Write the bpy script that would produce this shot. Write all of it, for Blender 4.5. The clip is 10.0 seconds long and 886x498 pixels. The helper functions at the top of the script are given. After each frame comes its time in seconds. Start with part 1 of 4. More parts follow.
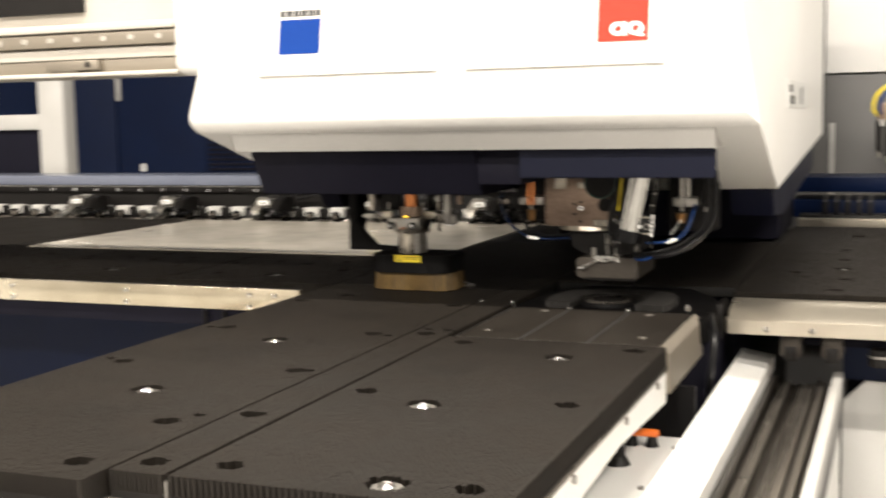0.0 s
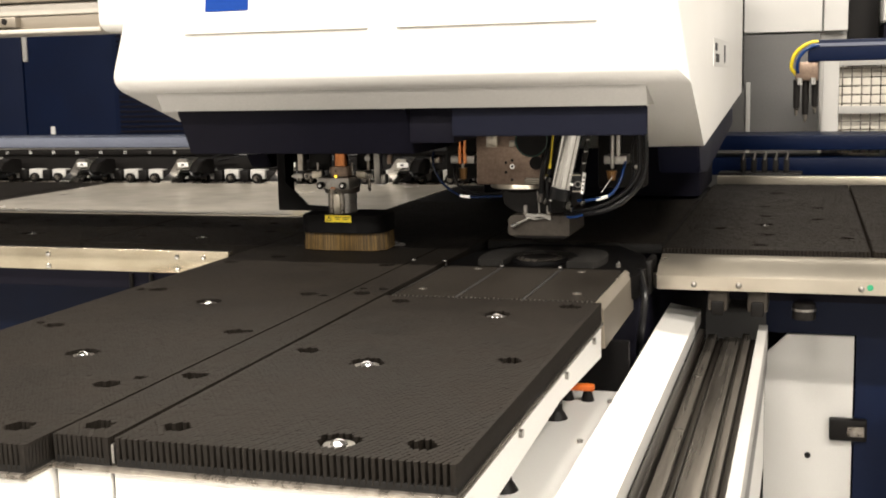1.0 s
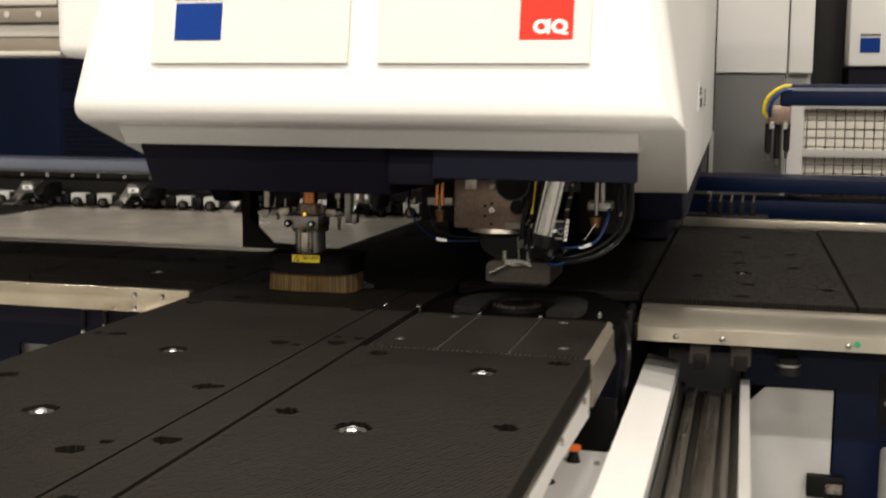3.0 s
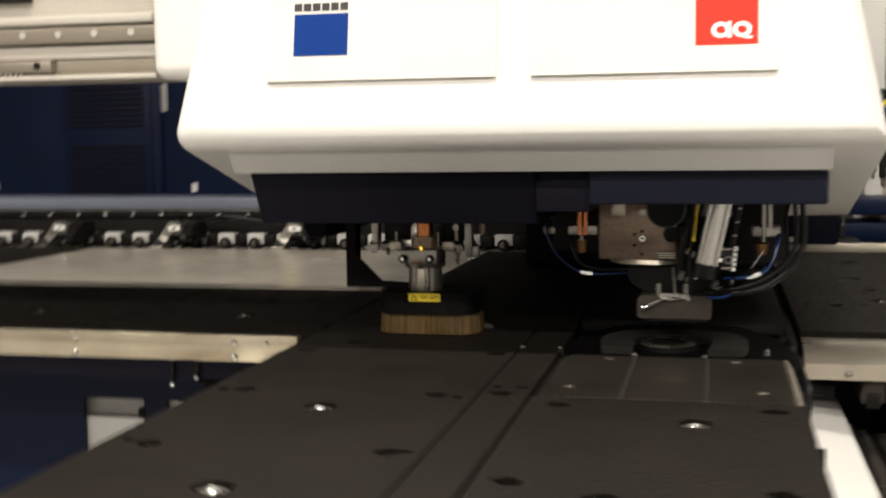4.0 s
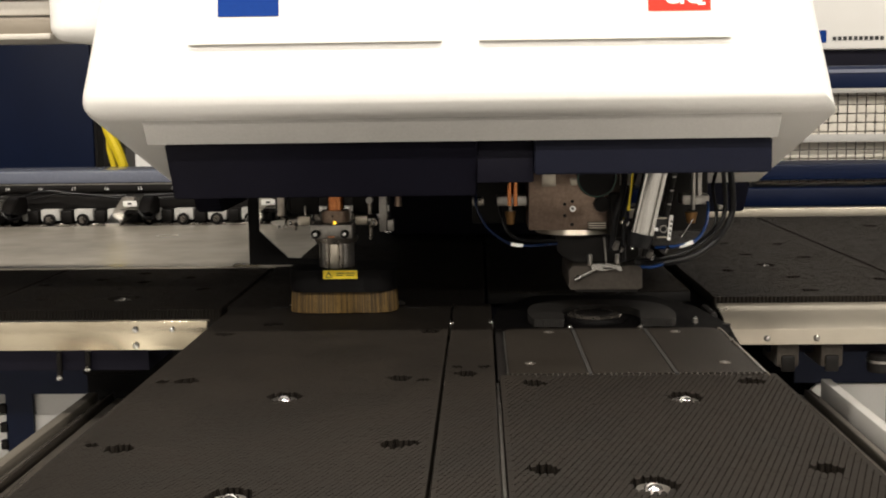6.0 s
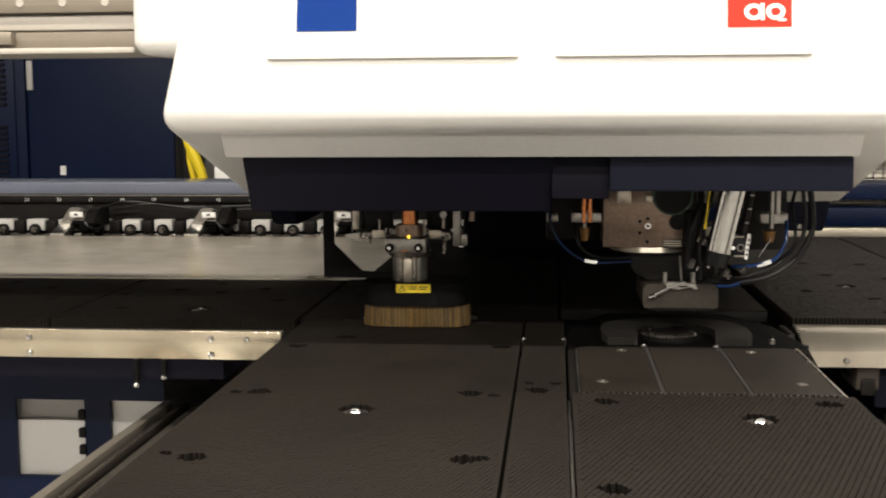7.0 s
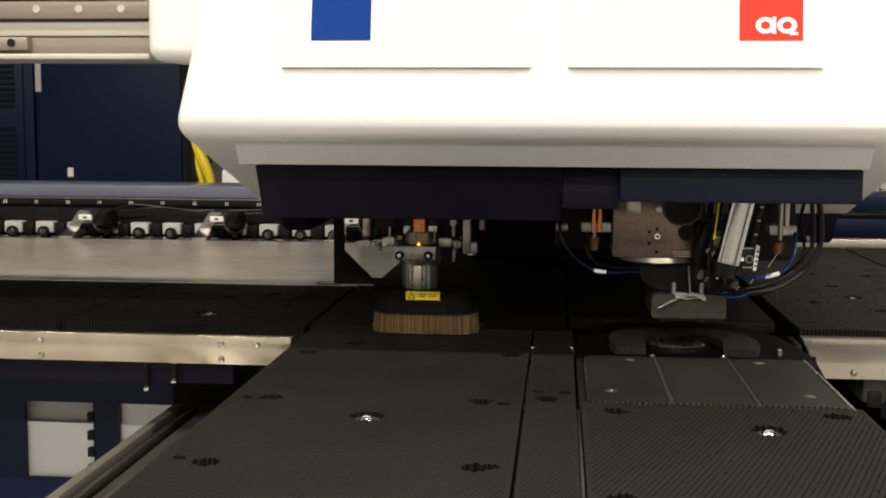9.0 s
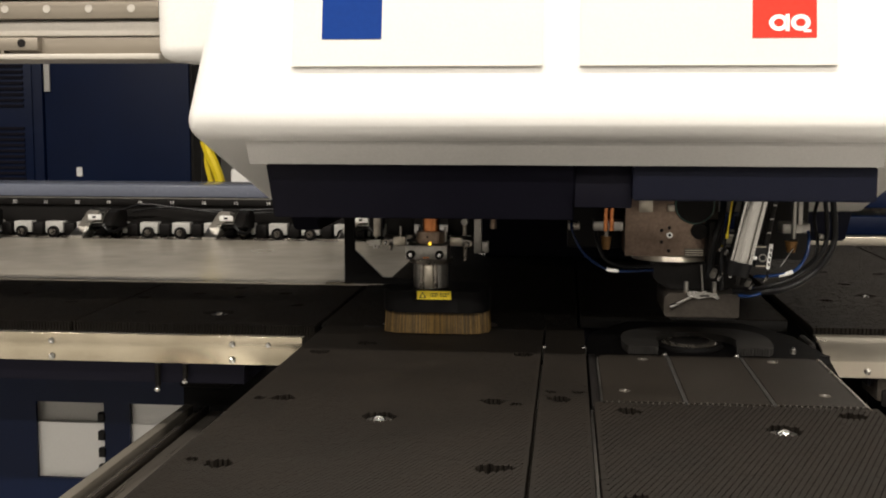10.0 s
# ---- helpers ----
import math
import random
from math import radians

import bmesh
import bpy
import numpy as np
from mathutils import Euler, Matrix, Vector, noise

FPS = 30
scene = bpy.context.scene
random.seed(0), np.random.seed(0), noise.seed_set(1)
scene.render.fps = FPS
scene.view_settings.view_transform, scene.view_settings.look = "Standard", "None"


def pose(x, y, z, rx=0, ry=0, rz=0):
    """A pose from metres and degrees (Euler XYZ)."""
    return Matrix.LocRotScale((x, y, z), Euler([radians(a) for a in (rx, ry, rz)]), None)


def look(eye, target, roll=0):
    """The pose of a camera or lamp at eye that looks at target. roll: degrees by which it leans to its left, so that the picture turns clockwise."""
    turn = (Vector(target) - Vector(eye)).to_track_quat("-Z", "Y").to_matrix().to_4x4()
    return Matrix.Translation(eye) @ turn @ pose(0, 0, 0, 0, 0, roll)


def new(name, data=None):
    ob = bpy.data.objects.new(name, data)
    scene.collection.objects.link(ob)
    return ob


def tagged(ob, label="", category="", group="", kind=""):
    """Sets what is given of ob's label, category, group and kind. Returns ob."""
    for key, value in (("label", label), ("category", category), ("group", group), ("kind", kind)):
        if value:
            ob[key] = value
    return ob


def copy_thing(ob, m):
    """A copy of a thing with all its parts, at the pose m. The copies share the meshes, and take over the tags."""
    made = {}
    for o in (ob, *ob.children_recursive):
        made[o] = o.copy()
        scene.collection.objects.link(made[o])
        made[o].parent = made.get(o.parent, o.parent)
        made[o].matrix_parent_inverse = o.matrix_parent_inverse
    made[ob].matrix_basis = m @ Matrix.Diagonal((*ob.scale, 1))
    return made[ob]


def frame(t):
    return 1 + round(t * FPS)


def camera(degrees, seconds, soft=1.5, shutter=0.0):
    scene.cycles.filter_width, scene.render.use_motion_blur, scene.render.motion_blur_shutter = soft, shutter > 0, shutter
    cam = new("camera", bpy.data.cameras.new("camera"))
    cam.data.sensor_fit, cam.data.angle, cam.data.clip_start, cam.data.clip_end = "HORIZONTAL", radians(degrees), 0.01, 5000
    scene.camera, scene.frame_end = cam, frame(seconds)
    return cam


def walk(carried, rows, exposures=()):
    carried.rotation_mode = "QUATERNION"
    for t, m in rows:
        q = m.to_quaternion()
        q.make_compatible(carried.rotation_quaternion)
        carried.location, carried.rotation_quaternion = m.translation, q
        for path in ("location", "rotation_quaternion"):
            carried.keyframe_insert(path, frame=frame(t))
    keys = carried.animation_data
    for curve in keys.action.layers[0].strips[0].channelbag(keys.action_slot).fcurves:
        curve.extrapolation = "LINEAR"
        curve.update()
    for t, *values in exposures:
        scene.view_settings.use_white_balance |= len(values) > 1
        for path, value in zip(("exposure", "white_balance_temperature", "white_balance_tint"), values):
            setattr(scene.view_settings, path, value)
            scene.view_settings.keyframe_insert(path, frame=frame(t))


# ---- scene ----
cam = camera(41.0, 10.0, soft=1.9, shutter=0.9)
PATH = [
    (0, (0.902, -1.588, 1.285), (0.18, 0.264, 1.066), -1.1),
    (0.3, (0.88, -1.588, 1.271), (0.257, 0.299, 1.047), -1.2),
    (0.5, (0.877, -1.605, 1.274), (0.297, 0.291, 1.007), -1.1),
    (1, (0.87, -1.598, 1.28), (0.287, 0.293, 0.995), -1.2),
    (1.5, (0.876, -1.614, 1.281), (0.285, 0.283, 1.049), -1.1),
    (1.7, (0.872, -1.603, 1.279), (0.291, 0.299, 1.065), -0.7),
    (2, (0.874, -1.599, 1.284), (0.332, 0.317, 1.095), 0.5),
    (2.2, (0.87, -1.591, 1.287), (0.334, 0.328, 1.111), 0.4),
    (3.5, (0.645, -1.465, 1.312), (0.203, 0.465, 1.027), 1.5),
    (3.8, (0.546, -1.417, 1.295), (0.118, 0.52, 1.039), 2.3),
    (3.9, (0.524, -1.395, 1.287), (0.092, 0.547, 1.079), 2.0),
    (4, (0.481, -1.38, 1.285), (0.029, 0.559, 1.093), -0.8),
    (4.2, (0.418, -1.35, 1.285), (0.021, 0.601, 1.096), -1.5),
    (4.5, (0.376, -1.329, 1.295), (0.047, 0.635, 1.112), -1.6),
    (4.8, (0.322, -1.357, 1.299), (0.136, 0.623, 1.088), -2.9),
    (5, (0.281, -1.36, 1.3), (0.182, 0.62, 1.039), -3.3),
    (5.2, (0.247, -1.361, 1.294), (0.218, 0.624, 1.052), -1.3),
    (5.5, (0.232, -1.343, 1.294), (0.149, 0.64, 1.052), -1.1),
    (5.7, (0.228, -1.329, 1.286), (0.172, 0.655, 1.038), -0.6),
    (6.8, (0.23, -1.334, 1.29), (0.078, 0.645, 1.042), -0.9),
    (7, (0.23, -1.329, 1.287), (0.041, 0.65, 1.064), -0.3),
    (7.5, (0.23, -1.342, 1.293), (0.025, 0.633, 1.049), -0.5),
    (8, (0.23, -1.345, 1.293), (0.028, 0.633, 1.075), -0.2),
    (8.5, (0.225, -1.34, 1.294), (0.033, 0.639, 1.079), 0.2),
    (9, (0.221, -1.34, 1.293), (0.026, 0.639, 1.078), 0.3),
    (9.5, (0.216, -1.33, 1.295), (0.015, 0.649, 1.083), 0.0),
    (10, (0.215, -1.334, 1.294), (0.007, 0.643, 1.076), 0.1),
]
walk(cam, [(t, look(eye, target, roll)) for t, eye, target, roll in PATH], exposures=[(0, -0.3), (1.0, -0.5), (2.2, -0.85), (3.5, -1.5), (4.0, -1.2), (4.5, -1.28), (5.0, -1.45), (5.5, -1.25),
                   (7.0, -0.92), (8.0, -1.03), (10, -1.25)])
# ---- hall light ----
world = bpy.data.worlds.new("hall_air")
scene.world = world
world.use_nodes = True
world.node_tree.nodes["Background"].inputs[0].default_value = (0.9, 0.95, 1.0, 1)
world.node_tree.nodes["Background"].inputs[1].default_value = 0.011
LAMP_POWER = 385
# Lamp rows are added out of view; the far ones reach under the tables.
LAMPS = [(x, y) for x in (-3.2, 0.3, 3.8) for y in (-1.5, -4.6, -8.2)]
CEILING = 5.2


# ---- materials ----
def material(name, dark, light, rough, metal=0.0, scale=12.0, fine=160.0, bump=0.1, stretch=(1, 1, 1), spread=0.12, island=0.0, coat=0.0, spec=0.5):
    """A surface with broad tone patches, fine grain, uneven gloss and a little relief."""
    m = bpy.data.materials.new(name)
    m.use_nodes = True
    nt = m.node_tree
    b = nt.nodes["Principled BSDF"]
    co = nt.nodes.new("ShaderNodeTexCoord")
    mp = nt.nodes.new("ShaderNodeMapping")
    mp.inputs["Scale"].default_value = stretch
    nt.links.new(co.outputs["Object"], mp.inputs["Vector"])
    n1 = nt.nodes.new("ShaderNodeTexNoise")
    n1.inputs["Scale"].default_value = scale
    n1.inputs["Detail"].default_value = 6
    n2 = nt.nodes.new("ShaderNodeTexNoise")
    n2.inputs["Scale"].default_value = fine
    n2.inputs["Detail"].default_value = 3
    for n in (n1, n2):
        nt.links.new(mp.outputs[0], n.inputs["Vector"])
    mean = nt.nodes.new("ShaderNodeMath")
    mean.operation = "MULTIPLY_ADD"
    mean.inputs[1].default_value = 0.45
    nt.links.new(n2.outputs["Fac"], mean.inputs[0])
    half = nt.nodes.new("ShaderNodeMath")
    half.operation = "MULTIPLY"
    half.inputs[1].default_value = 0.55
    nt.links.new(n1.outputs["Fac"], half.inputs[0])
    nt.links.new(half.outputs[0], mean.inputs[2])
    ramp = nt.nodes.new("ShaderNodeValToRGB")
    ramp.color_ramp.elements[0].position, ramp.color_ramp.elements[1].position = 0.32, 0.68
    ramp.color_ramp.elements[0].color = (*dark, 1)
    ramp.color_ramp.elements[1].color = (*light, 1)
    last = mean.outputs[0]
    if island:
        geo = nt.nodes.new("ShaderNodeNewGeometry")
        add = nt.nodes.new("ShaderNodeMath")
        add.operation = "MULTIPLY_ADD"
        add.inputs[1].default_value = island
        nt.links.new(geo.outputs["Random Per Island"], add.inputs[0])
        nt.links.new(last, add.inputs[2])
        sub = nt.nodes.new("ShaderNodeMath")
        sub.operation = "SUBTRACT"
        sub.inputs[1].default_value = island / 2
        nt.links.new(add.outputs[0], sub.inputs[0])
        last = sub.outputs[0]
    nt.links.new(last, ramp.inputs[0])
    nt.links.new(ramp.outputs[0], b.inputs["Base Color"])
    gl = nt.nodes.new("ShaderNodeMapRange")
    gl.inputs["To Min"].default_value = max(0.02, rough - spread)
    gl.inputs["To Max"].default_value = min(1.0, rough + spread)
    nt.links.new(mean.outputs[0], gl.inputs["Value"])
    nt.links.new(gl.outputs[0], b.inputs["Roughness"])
    b.inputs["Metallic"].default_value = metal
    b.inputs["Coat Weight"].default_value = coat
    b.inputs["Specular IOR Level"].default_value = spec
    if bump:
        bp = nt.nodes.new("ShaderNodeBump")
        bp.inputs["Strength"].default_value = bump
        bp.inputs["Distance"].default_value = 0.002
        nt.links.new(n2.outputs["Fac"], bp.inputs["Height"])
        nt.links.new(bp.outputs[0], b.inputs["Normal"])
    return m


def glow(name, color, strength):
    m = bpy.data.materials.new(name)
    m.use_nodes = True
    b = m.node_tree.nodes["Principled BSDF"]
    b.inputs["Base Color"].default_value = (*color, 1)
    b.inputs["Emission Color"].default_value = (*color, 1)
    b.inputs["Emission Strength"].default_value = strength
    return m


BRISTLE = material("black_bristle", (0.0047, 0.0034, 0.0022), (0.0107, 0.0078, 0.0052), 0.65, fine=240, bump=0.15, island=0.08, spec=0.25)
BRUSH_BASE = material("brush_base", (0.008, 0.008, 0.008), (0.016, 0.015, 0.014), 0.7, spec=0.15)
WHITE_PAINT = material("white_powder_coat", (0.74, 0.73, 0.70), (0.82, 0.81, 0.79), 0.38, scale=3, fine=420, bump=0.05, spread=0.06)
CREAM_PLATE = material("cream_plate", (0.63, 0.615, 0.575), (0.69, 0.675, 0.635), 0.5, scale=4, fine=300, bump=0.04)
GREY_PAINT = material("light_grey_paint", (0.42, 0.41, 0.39), (0.50, 0.49, 0.47), 0.45, scale=5, fine=300, bump=0.06)
NAVY = material("navy_paint", (0.0015, 0.0060, 0.027), (0.0026, 0.0098, 0.041), 0.45, scale=4, fine=380, bump=0.08, spec=0.22)
NAVY_DARK = material("dark_navy_casting", (0.0056, 0.0054, 0.0105), (0.0085, 0.0082, 0.016), 0.65, scale=9, fine=300, bump=0.12, spec=0.12)
BLUE_STEEL = material("blue_beam_paint", (0.135, 0.150, 0.200), (0.185, 0.203, 0.262), 0.25, scale=3, fine=260, bump=0.04)
BLACK = material("black_steel", (0.0050, 0.0043, 0.0040), (0.0100, 0.0087, 0.0082), 0.5, scale=20, fine=260, bump=0.1, spec=0.2)
RUBBER = material("black_hose", (0.004, 0.004, 0.0045), (0.009, 0.009, 0.010), 0.32, scale=30, fine=300, bump=0.05, spec=0.28)
# Broad light and dark patches in the colour stand in for lamp reflections.
BRUSHED = material("brushed_steel", (0.46, 0.40, 0.29), (0.84, 0.76, 0.60), 0.20, 0.9, scale=2.5, fine=9, bump=0.0, stretch=(1, 1.5, 1.5), spread=0.20)
SHEET = material("raw_sheet_metal", (0.62, 0.57, 0.48), (0.76, 0.70, 0.60), 0.24, 0.35, scale=3, fine=13, bump=0.0, stretch=(1, 1, 1), spread=0.12)
STEEL = material("worn_machined_steel", (0.30, 0.29, 0.27), (0.50, 0.48, 0.45), 0.35, 1.0, scale=25, fine=200, bump=0.12)
# Long streaks in the colour imitate the mirror gloss along the rails.
DARK_STEEL = material("streaked_rail_steel", (0.09, 0.078, 0.066), (0.46, 0.42, 0.37), 0.28, 0.85, scale=4, fine=16, bump=0.0, stretch=(6, 0.12, 6))
CHROME = material("chrome", (0.75, 0.75, 0.74), (0.85, 0.85, 0.84), 0.10, 1.0, bump=0.0, spread=0.03)
TAN_METAL = material("tan_anodised_block", (0.20, 0.142, 0.108), (0.36, 0.27, 0.21), 0.33, 0.75, scale=16, fine=180, bump=0.08)
COPPER = material("copper", (0.48, 0.17, 0.06), (0.66, 0.27, 0.11), 0.22, 1.0, scale=20)
BRASS = material("brass", (0.17, 0.085, 0.025), (0.26, 0.135, 0.045), 0.4, 0.5, scale=20)
TAN_BRISTLE = material("tan_bristle", (0.045, 0.025, 0.0055), (0.145, 0.088, 0.022), 0.55, scale=30, fine=260, island=0.45)
TRAY = material("dark_tray_plate", (0.0132, 0.0109, 0.0085), (0.0220, 0.0184, 0.0147), 0.42, 0.2, scale=10, fine=600, bump=0.35, spec=0.35)
PAD = material("grey_brush_pad", (0.0125, 0.0114, 0.0102), (0.023, 0.021, 0.019), 0.6, scale=30, fine=300, bump=0.4)
YELLOW = material("yellow_label", (0.80, 0.60, 0.02), (0.86, 0.68, 0.04), 0.45, scale=8)
INK = material("black_ink", (0.012, 0.012, 0.012), (0.02, 0.02, 0.02), 0.5)
BLUE_LOGO = material("blue_film", (0.0022, 0.030, 0.190), (0.0030, 0.036, 0.215), 0.5, scale=6, spec=0.1)
RED_LOGO = material("red_film", (0.62, 0.030, 0.016), (0.68, 0.040, 0.022), 0.5, scale=6, spec=0.15)
WHITE_FILM = material("white_film", (0.80, 0.80, 0.78), (0.85, 0.85, 0.83), 0.45, scale=6)
ORANGE = material("orange_plastic", (0.78, 0.14, 0.02), (0.86, 0.20, 0.03), 0.4)
BLUE_HOSE = material("blue_hose", (0.006, 0.026, 0.105), (0.010, 0.042, 0.16), 0.22)
YELLOW_HOSE = material("yellow_hose", (0.72, 0.55, 0.01), (0.84, 0.66, 0.03), 0.4)
GREEN = material("green_sticker", (0.02, 0.24, 0.12), (0.03, 0.32, 0.16), 0.5)
SILVER = material("bright_aluminium", (0.62, 0.61, 0.58), (0.76, 0.75, 0.72), 0.25, 1.0, scale=9, fine=30, bump=0.0)
SATIN = material("satin_steel", (0.46, 0.42, 0.35), (0.64, 0.59, 0.50), 0.30, 0.8, scale=2.5, fine=12, bump=0.0, spread=0.07)
CONCRETE = material("hall_floor_concrete", (0.22, 0.216, 0.208), (0.31, 0.305, 0.295), 0.5, scale=1.5, fine=40, bump=0.1)
PLASTER = material("hall_wall_paint", (0.32, 0.312, 0.30), (0.38, 0.37, 0.355), 0.8, scale=1.2, fine=60)
ROOF = material("hall_ceiling_steel", (0.13, 0.128, 0.125), (0.18, 0.178, 0.175), 0.7, scale=1.0, fine=30)
GREY_DOOR = material("grey_sheet_panel", (0.075, 0.073, 0.071), (0.105, 0.102, 0.10), 0.5, scale=3, fine=200)
SEAT_GREY = material("dull_seat_plastic", (0.44, 0.43, 0.41), (0.64, 0.63, 0.60), 0.4, scale=22, fine=160, bump=0.1)
# Near-black steel: the shade of the rail's gaps and trench is put into the colour.
GROOVE_DARK = material("groove_shade_steel", (0.012, 0.0098, 0.008), (0.040, 0.034, 0.028), 0.30, 0.5, scale=5, fine=18, bump=0.0, stretch=(6, 0.15, 6))
RAIL_EDGE = material("grey_rail_edge", (0.15, 0.135, 0.112), (0.24, 0.218, 0.185), 0.35, 0.3, scale=4, fine=20, bump=0.0, stretch=(4, 0.3, 4))
NAVY_HOSE = material("dark_blue_hose", (0.004, 0.011, 0.038), (0.006, 0.016, 0.055), 0.20)
MATT_BLACK = material("matt_black_coating", (0.0020, 0.0018, 0.0020), (0.0036, 0.0032, 0.0034), 0.6, scale=14, fine=240, bump=0.1, spec=0.10)
GANTRY_STEEL = material("dull_rail_steel", (0.23, 0.20, 0.16), (0.31, 0.275, 0.225), 0.42, 0.6, scale=2.0, fine=9, bump=0.0, stretch=(0.4, 2, 2), spread=0.10)
GANTRY_PAINT = material("beige_beam_paint", (0.43, 0.40, 0.355), (0.50, 0.47, 0.42), 0.45, scale=3, fine=260, bump=0.04)
UNDER_NAVY = material("navy_under_plate", (0.0030, 0.0042, 0.0150), (0.0046, 0.0064, 0.0205), 0.55, scale=6, fine=300, bump=0.08, spec=0.2)
SCREEN = material("cream_screen", (0.66, 0.62, 0.54), (0.76, 0.72, 0.64), 0.5, scale=4, fine=300, bump=0.04)
HOOD_STEEL = material("dull_hood_steel", (0.040, 0.034, 0.028), (0.070, 0.060, 0.050), 0.45, 0.5, scale=18, fine=220, bump=0.1)
GREEN_GLASS = material("green_lens", (0.02, 0.06, 0.045), (0.04, 0.10, 0.075), 0.15, scale=20)
LED = glow("yellow_led", (1.0, 0.62, 0.05), 4.0)
TUBE = glow("lamp_tube", (1.0, 0.94, 0.85), 12.0)


# ---- building helpers ----
def thing(name, at, label, category, group="", kind=""):
    ob = new(name)
    ob.location = at
    ob.empty_display_size = 0.05
    return tagged(ob, label, category, group, kind)


def part(name, bm, mat, parent, label="", kind="", smooth=True):
    """One bmesh, in world places, as a mesh under a thing or a part."""
    bmesh.ops.recalc_face_normals(bm, faces=bm.faces[:])
    me = bpy.data.meshes.new(name)
    bm.to_mesh(me)
    bm.free()
    return part_mesh(name, me, mat, parent, label, kind, smooth)


def part_mesh(name, me, mat, parent, label="", kind="", smooth=True):
    me.materials.append(mat)
    if smooth:
        me.polygons.foreach_set("use_smooth", [True] * len(me.polygons))
        me.set_sharp_from_angle(angle=radians(35))
    ob = new(name, me)
    if parent:
        ob.parent = parent
        if parent.type == "EMPTY":
            ob.matrix_parent_inverse = Matrix.Translation(-Vector(parent.location))
    return tagged(ob, label, kind=kind)


def solo(name, bm, mat, label, category, group="", kind=""):
    return tagged(part(name, bm, mat, None, label, kind), category=category, group=group)


def box(x0, x1, y0, y1, z0, z1, bevel=0.0, bm=None, seg=2):
    bm = bm or bmesh.new()
    m = Matrix.Translation(((x0 + x1) / 2, (y0 + y1) / 2, (z0 + z1) / 2)) @ Matrix.Diagonal((x1 - x0, y1 - y0, z1 - z0, 1))
    v = bmesh.ops.create_cube(bm, size=1, matrix=m)["verts"]
    if bevel:
        bmesh.ops.bevel(bm, geom=list({e for a in v for e in a.link_edges}), offset=bevel, segments=seg, affect="EDGES", profile=0.5)
    return bm


def rod(a, b, r, r2=None, seg=16, bm=None, bevel=0.0):
    bm = bm or bmesh.new()
    a, b = Vector(a), Vector(b)
    m = Matrix.Translation((a + b) / 2) @ (b - a).to_track_quat("Z", "Y").to_matrix().to_4x4()
    v = bmesh.ops.create_cone(bm, cap_ends=True, segments=seg, radius1=r, radius2=r if r2 is None else r2, depth=(b - a).length, matrix=m)["verts"]
    if bevel:
        edges = [e for e in {e for w in v for e in w.link_edges} if len(e.link_faces) == 2 and e.calc_face_angle() > 1.0]
        bmesh.ops.bevel(bm, geom=edges, offset=bevel, segments=2, affect="EDGES")
    return bm


def prism(outline, axis, lo, hi, bm=None, bevel=0.0):
    """A flat outline pushed along an axis. Outlines are (x, y), (x, z) or (y, z)."""
    bm = bm or bmesh.new()
    spots = {"x": lambda p, d: (d, p[0], p[1]), "y": lambda p, d: (p[0], d, p[1]), "z": lambda p, d: (p[0], p[1], d)}[axis]
    rings = [[bm.verts.new(spots(p, d)) for p in outline] for d in (lo, hi)]
    faces = [bm.faces.new(rings[0]), bm.faces.new(rings[1][::-1])]
    n = len(outline)
    for i in range(n):
        faces.append(bm.faces.new((rings[0][i], rings[0][(i + 1) % n], rings[1][(i + 1) % n], rings[1][i])))
    if bevel:
        bmesh.ops.bevel(bm, geom=list({e for f in faces for e in f.edges}), offset=bevel, segments=2, affect="EDGES")
    return bm


def hose(points, r, seg=8, steps=10, bm=None):
    """A round hose through points."""
    bm = bm or bmesh.new()
    p = [Vector(q) for q in points]
    p = [2 * p[0] - p[1], *p, 2 * p[-1] - p[-2]]
    line = []
    for i in range(1, len(p) - 2):
        for k in range(steps):
            t = k / steps
            line.append(0.5 * (2 * p[i] + (p[i + 1] - p[i - 1]) * t + (2 * p[i - 1] - 5 * p[i] + 4 * p[i + 1] - p[i + 2]) * t * t
                               + (3 * p[i] - p[i - 1] - 3 * p[i + 1] + p[i + 2]) * t ** 3))
    line.append(p[-2])
    rings = []
    for i, c in enumerate(line):
        way = (line[min(i + 1, len(line) - 1)] - line[max(i - 1, 0)]).normalized()
        u = way.orthogonal().normalized() if not rings else (u - u.dot(way) * way).normalized()
        w = way.cross(u)
        rings.append([bm.verts.new(c + r * (math.cos(a) * u + math.sin(a) * w)) for a in (2 * math.pi * k / seg for k in range(seg))])
    for a, b in zip(rings, rings[1:]):
        for k in range(seg):
            bm.faces.new((a[k], a[(k + 1) % seg], b[(k + 1) % seg], b[k]))
    bm.faces.new(rings[0][::-1])
    bm.faces.new(rings[-1])
    return bm


def ball(c, r, bm=None, u=16, v=10):
    bm = bm or bmesh.new()
    bmesh.ops.create_uvsphere(bm, u_segments=u, v_segments=v, radius=r, matrix=Matrix.Translation(c))
    return bm


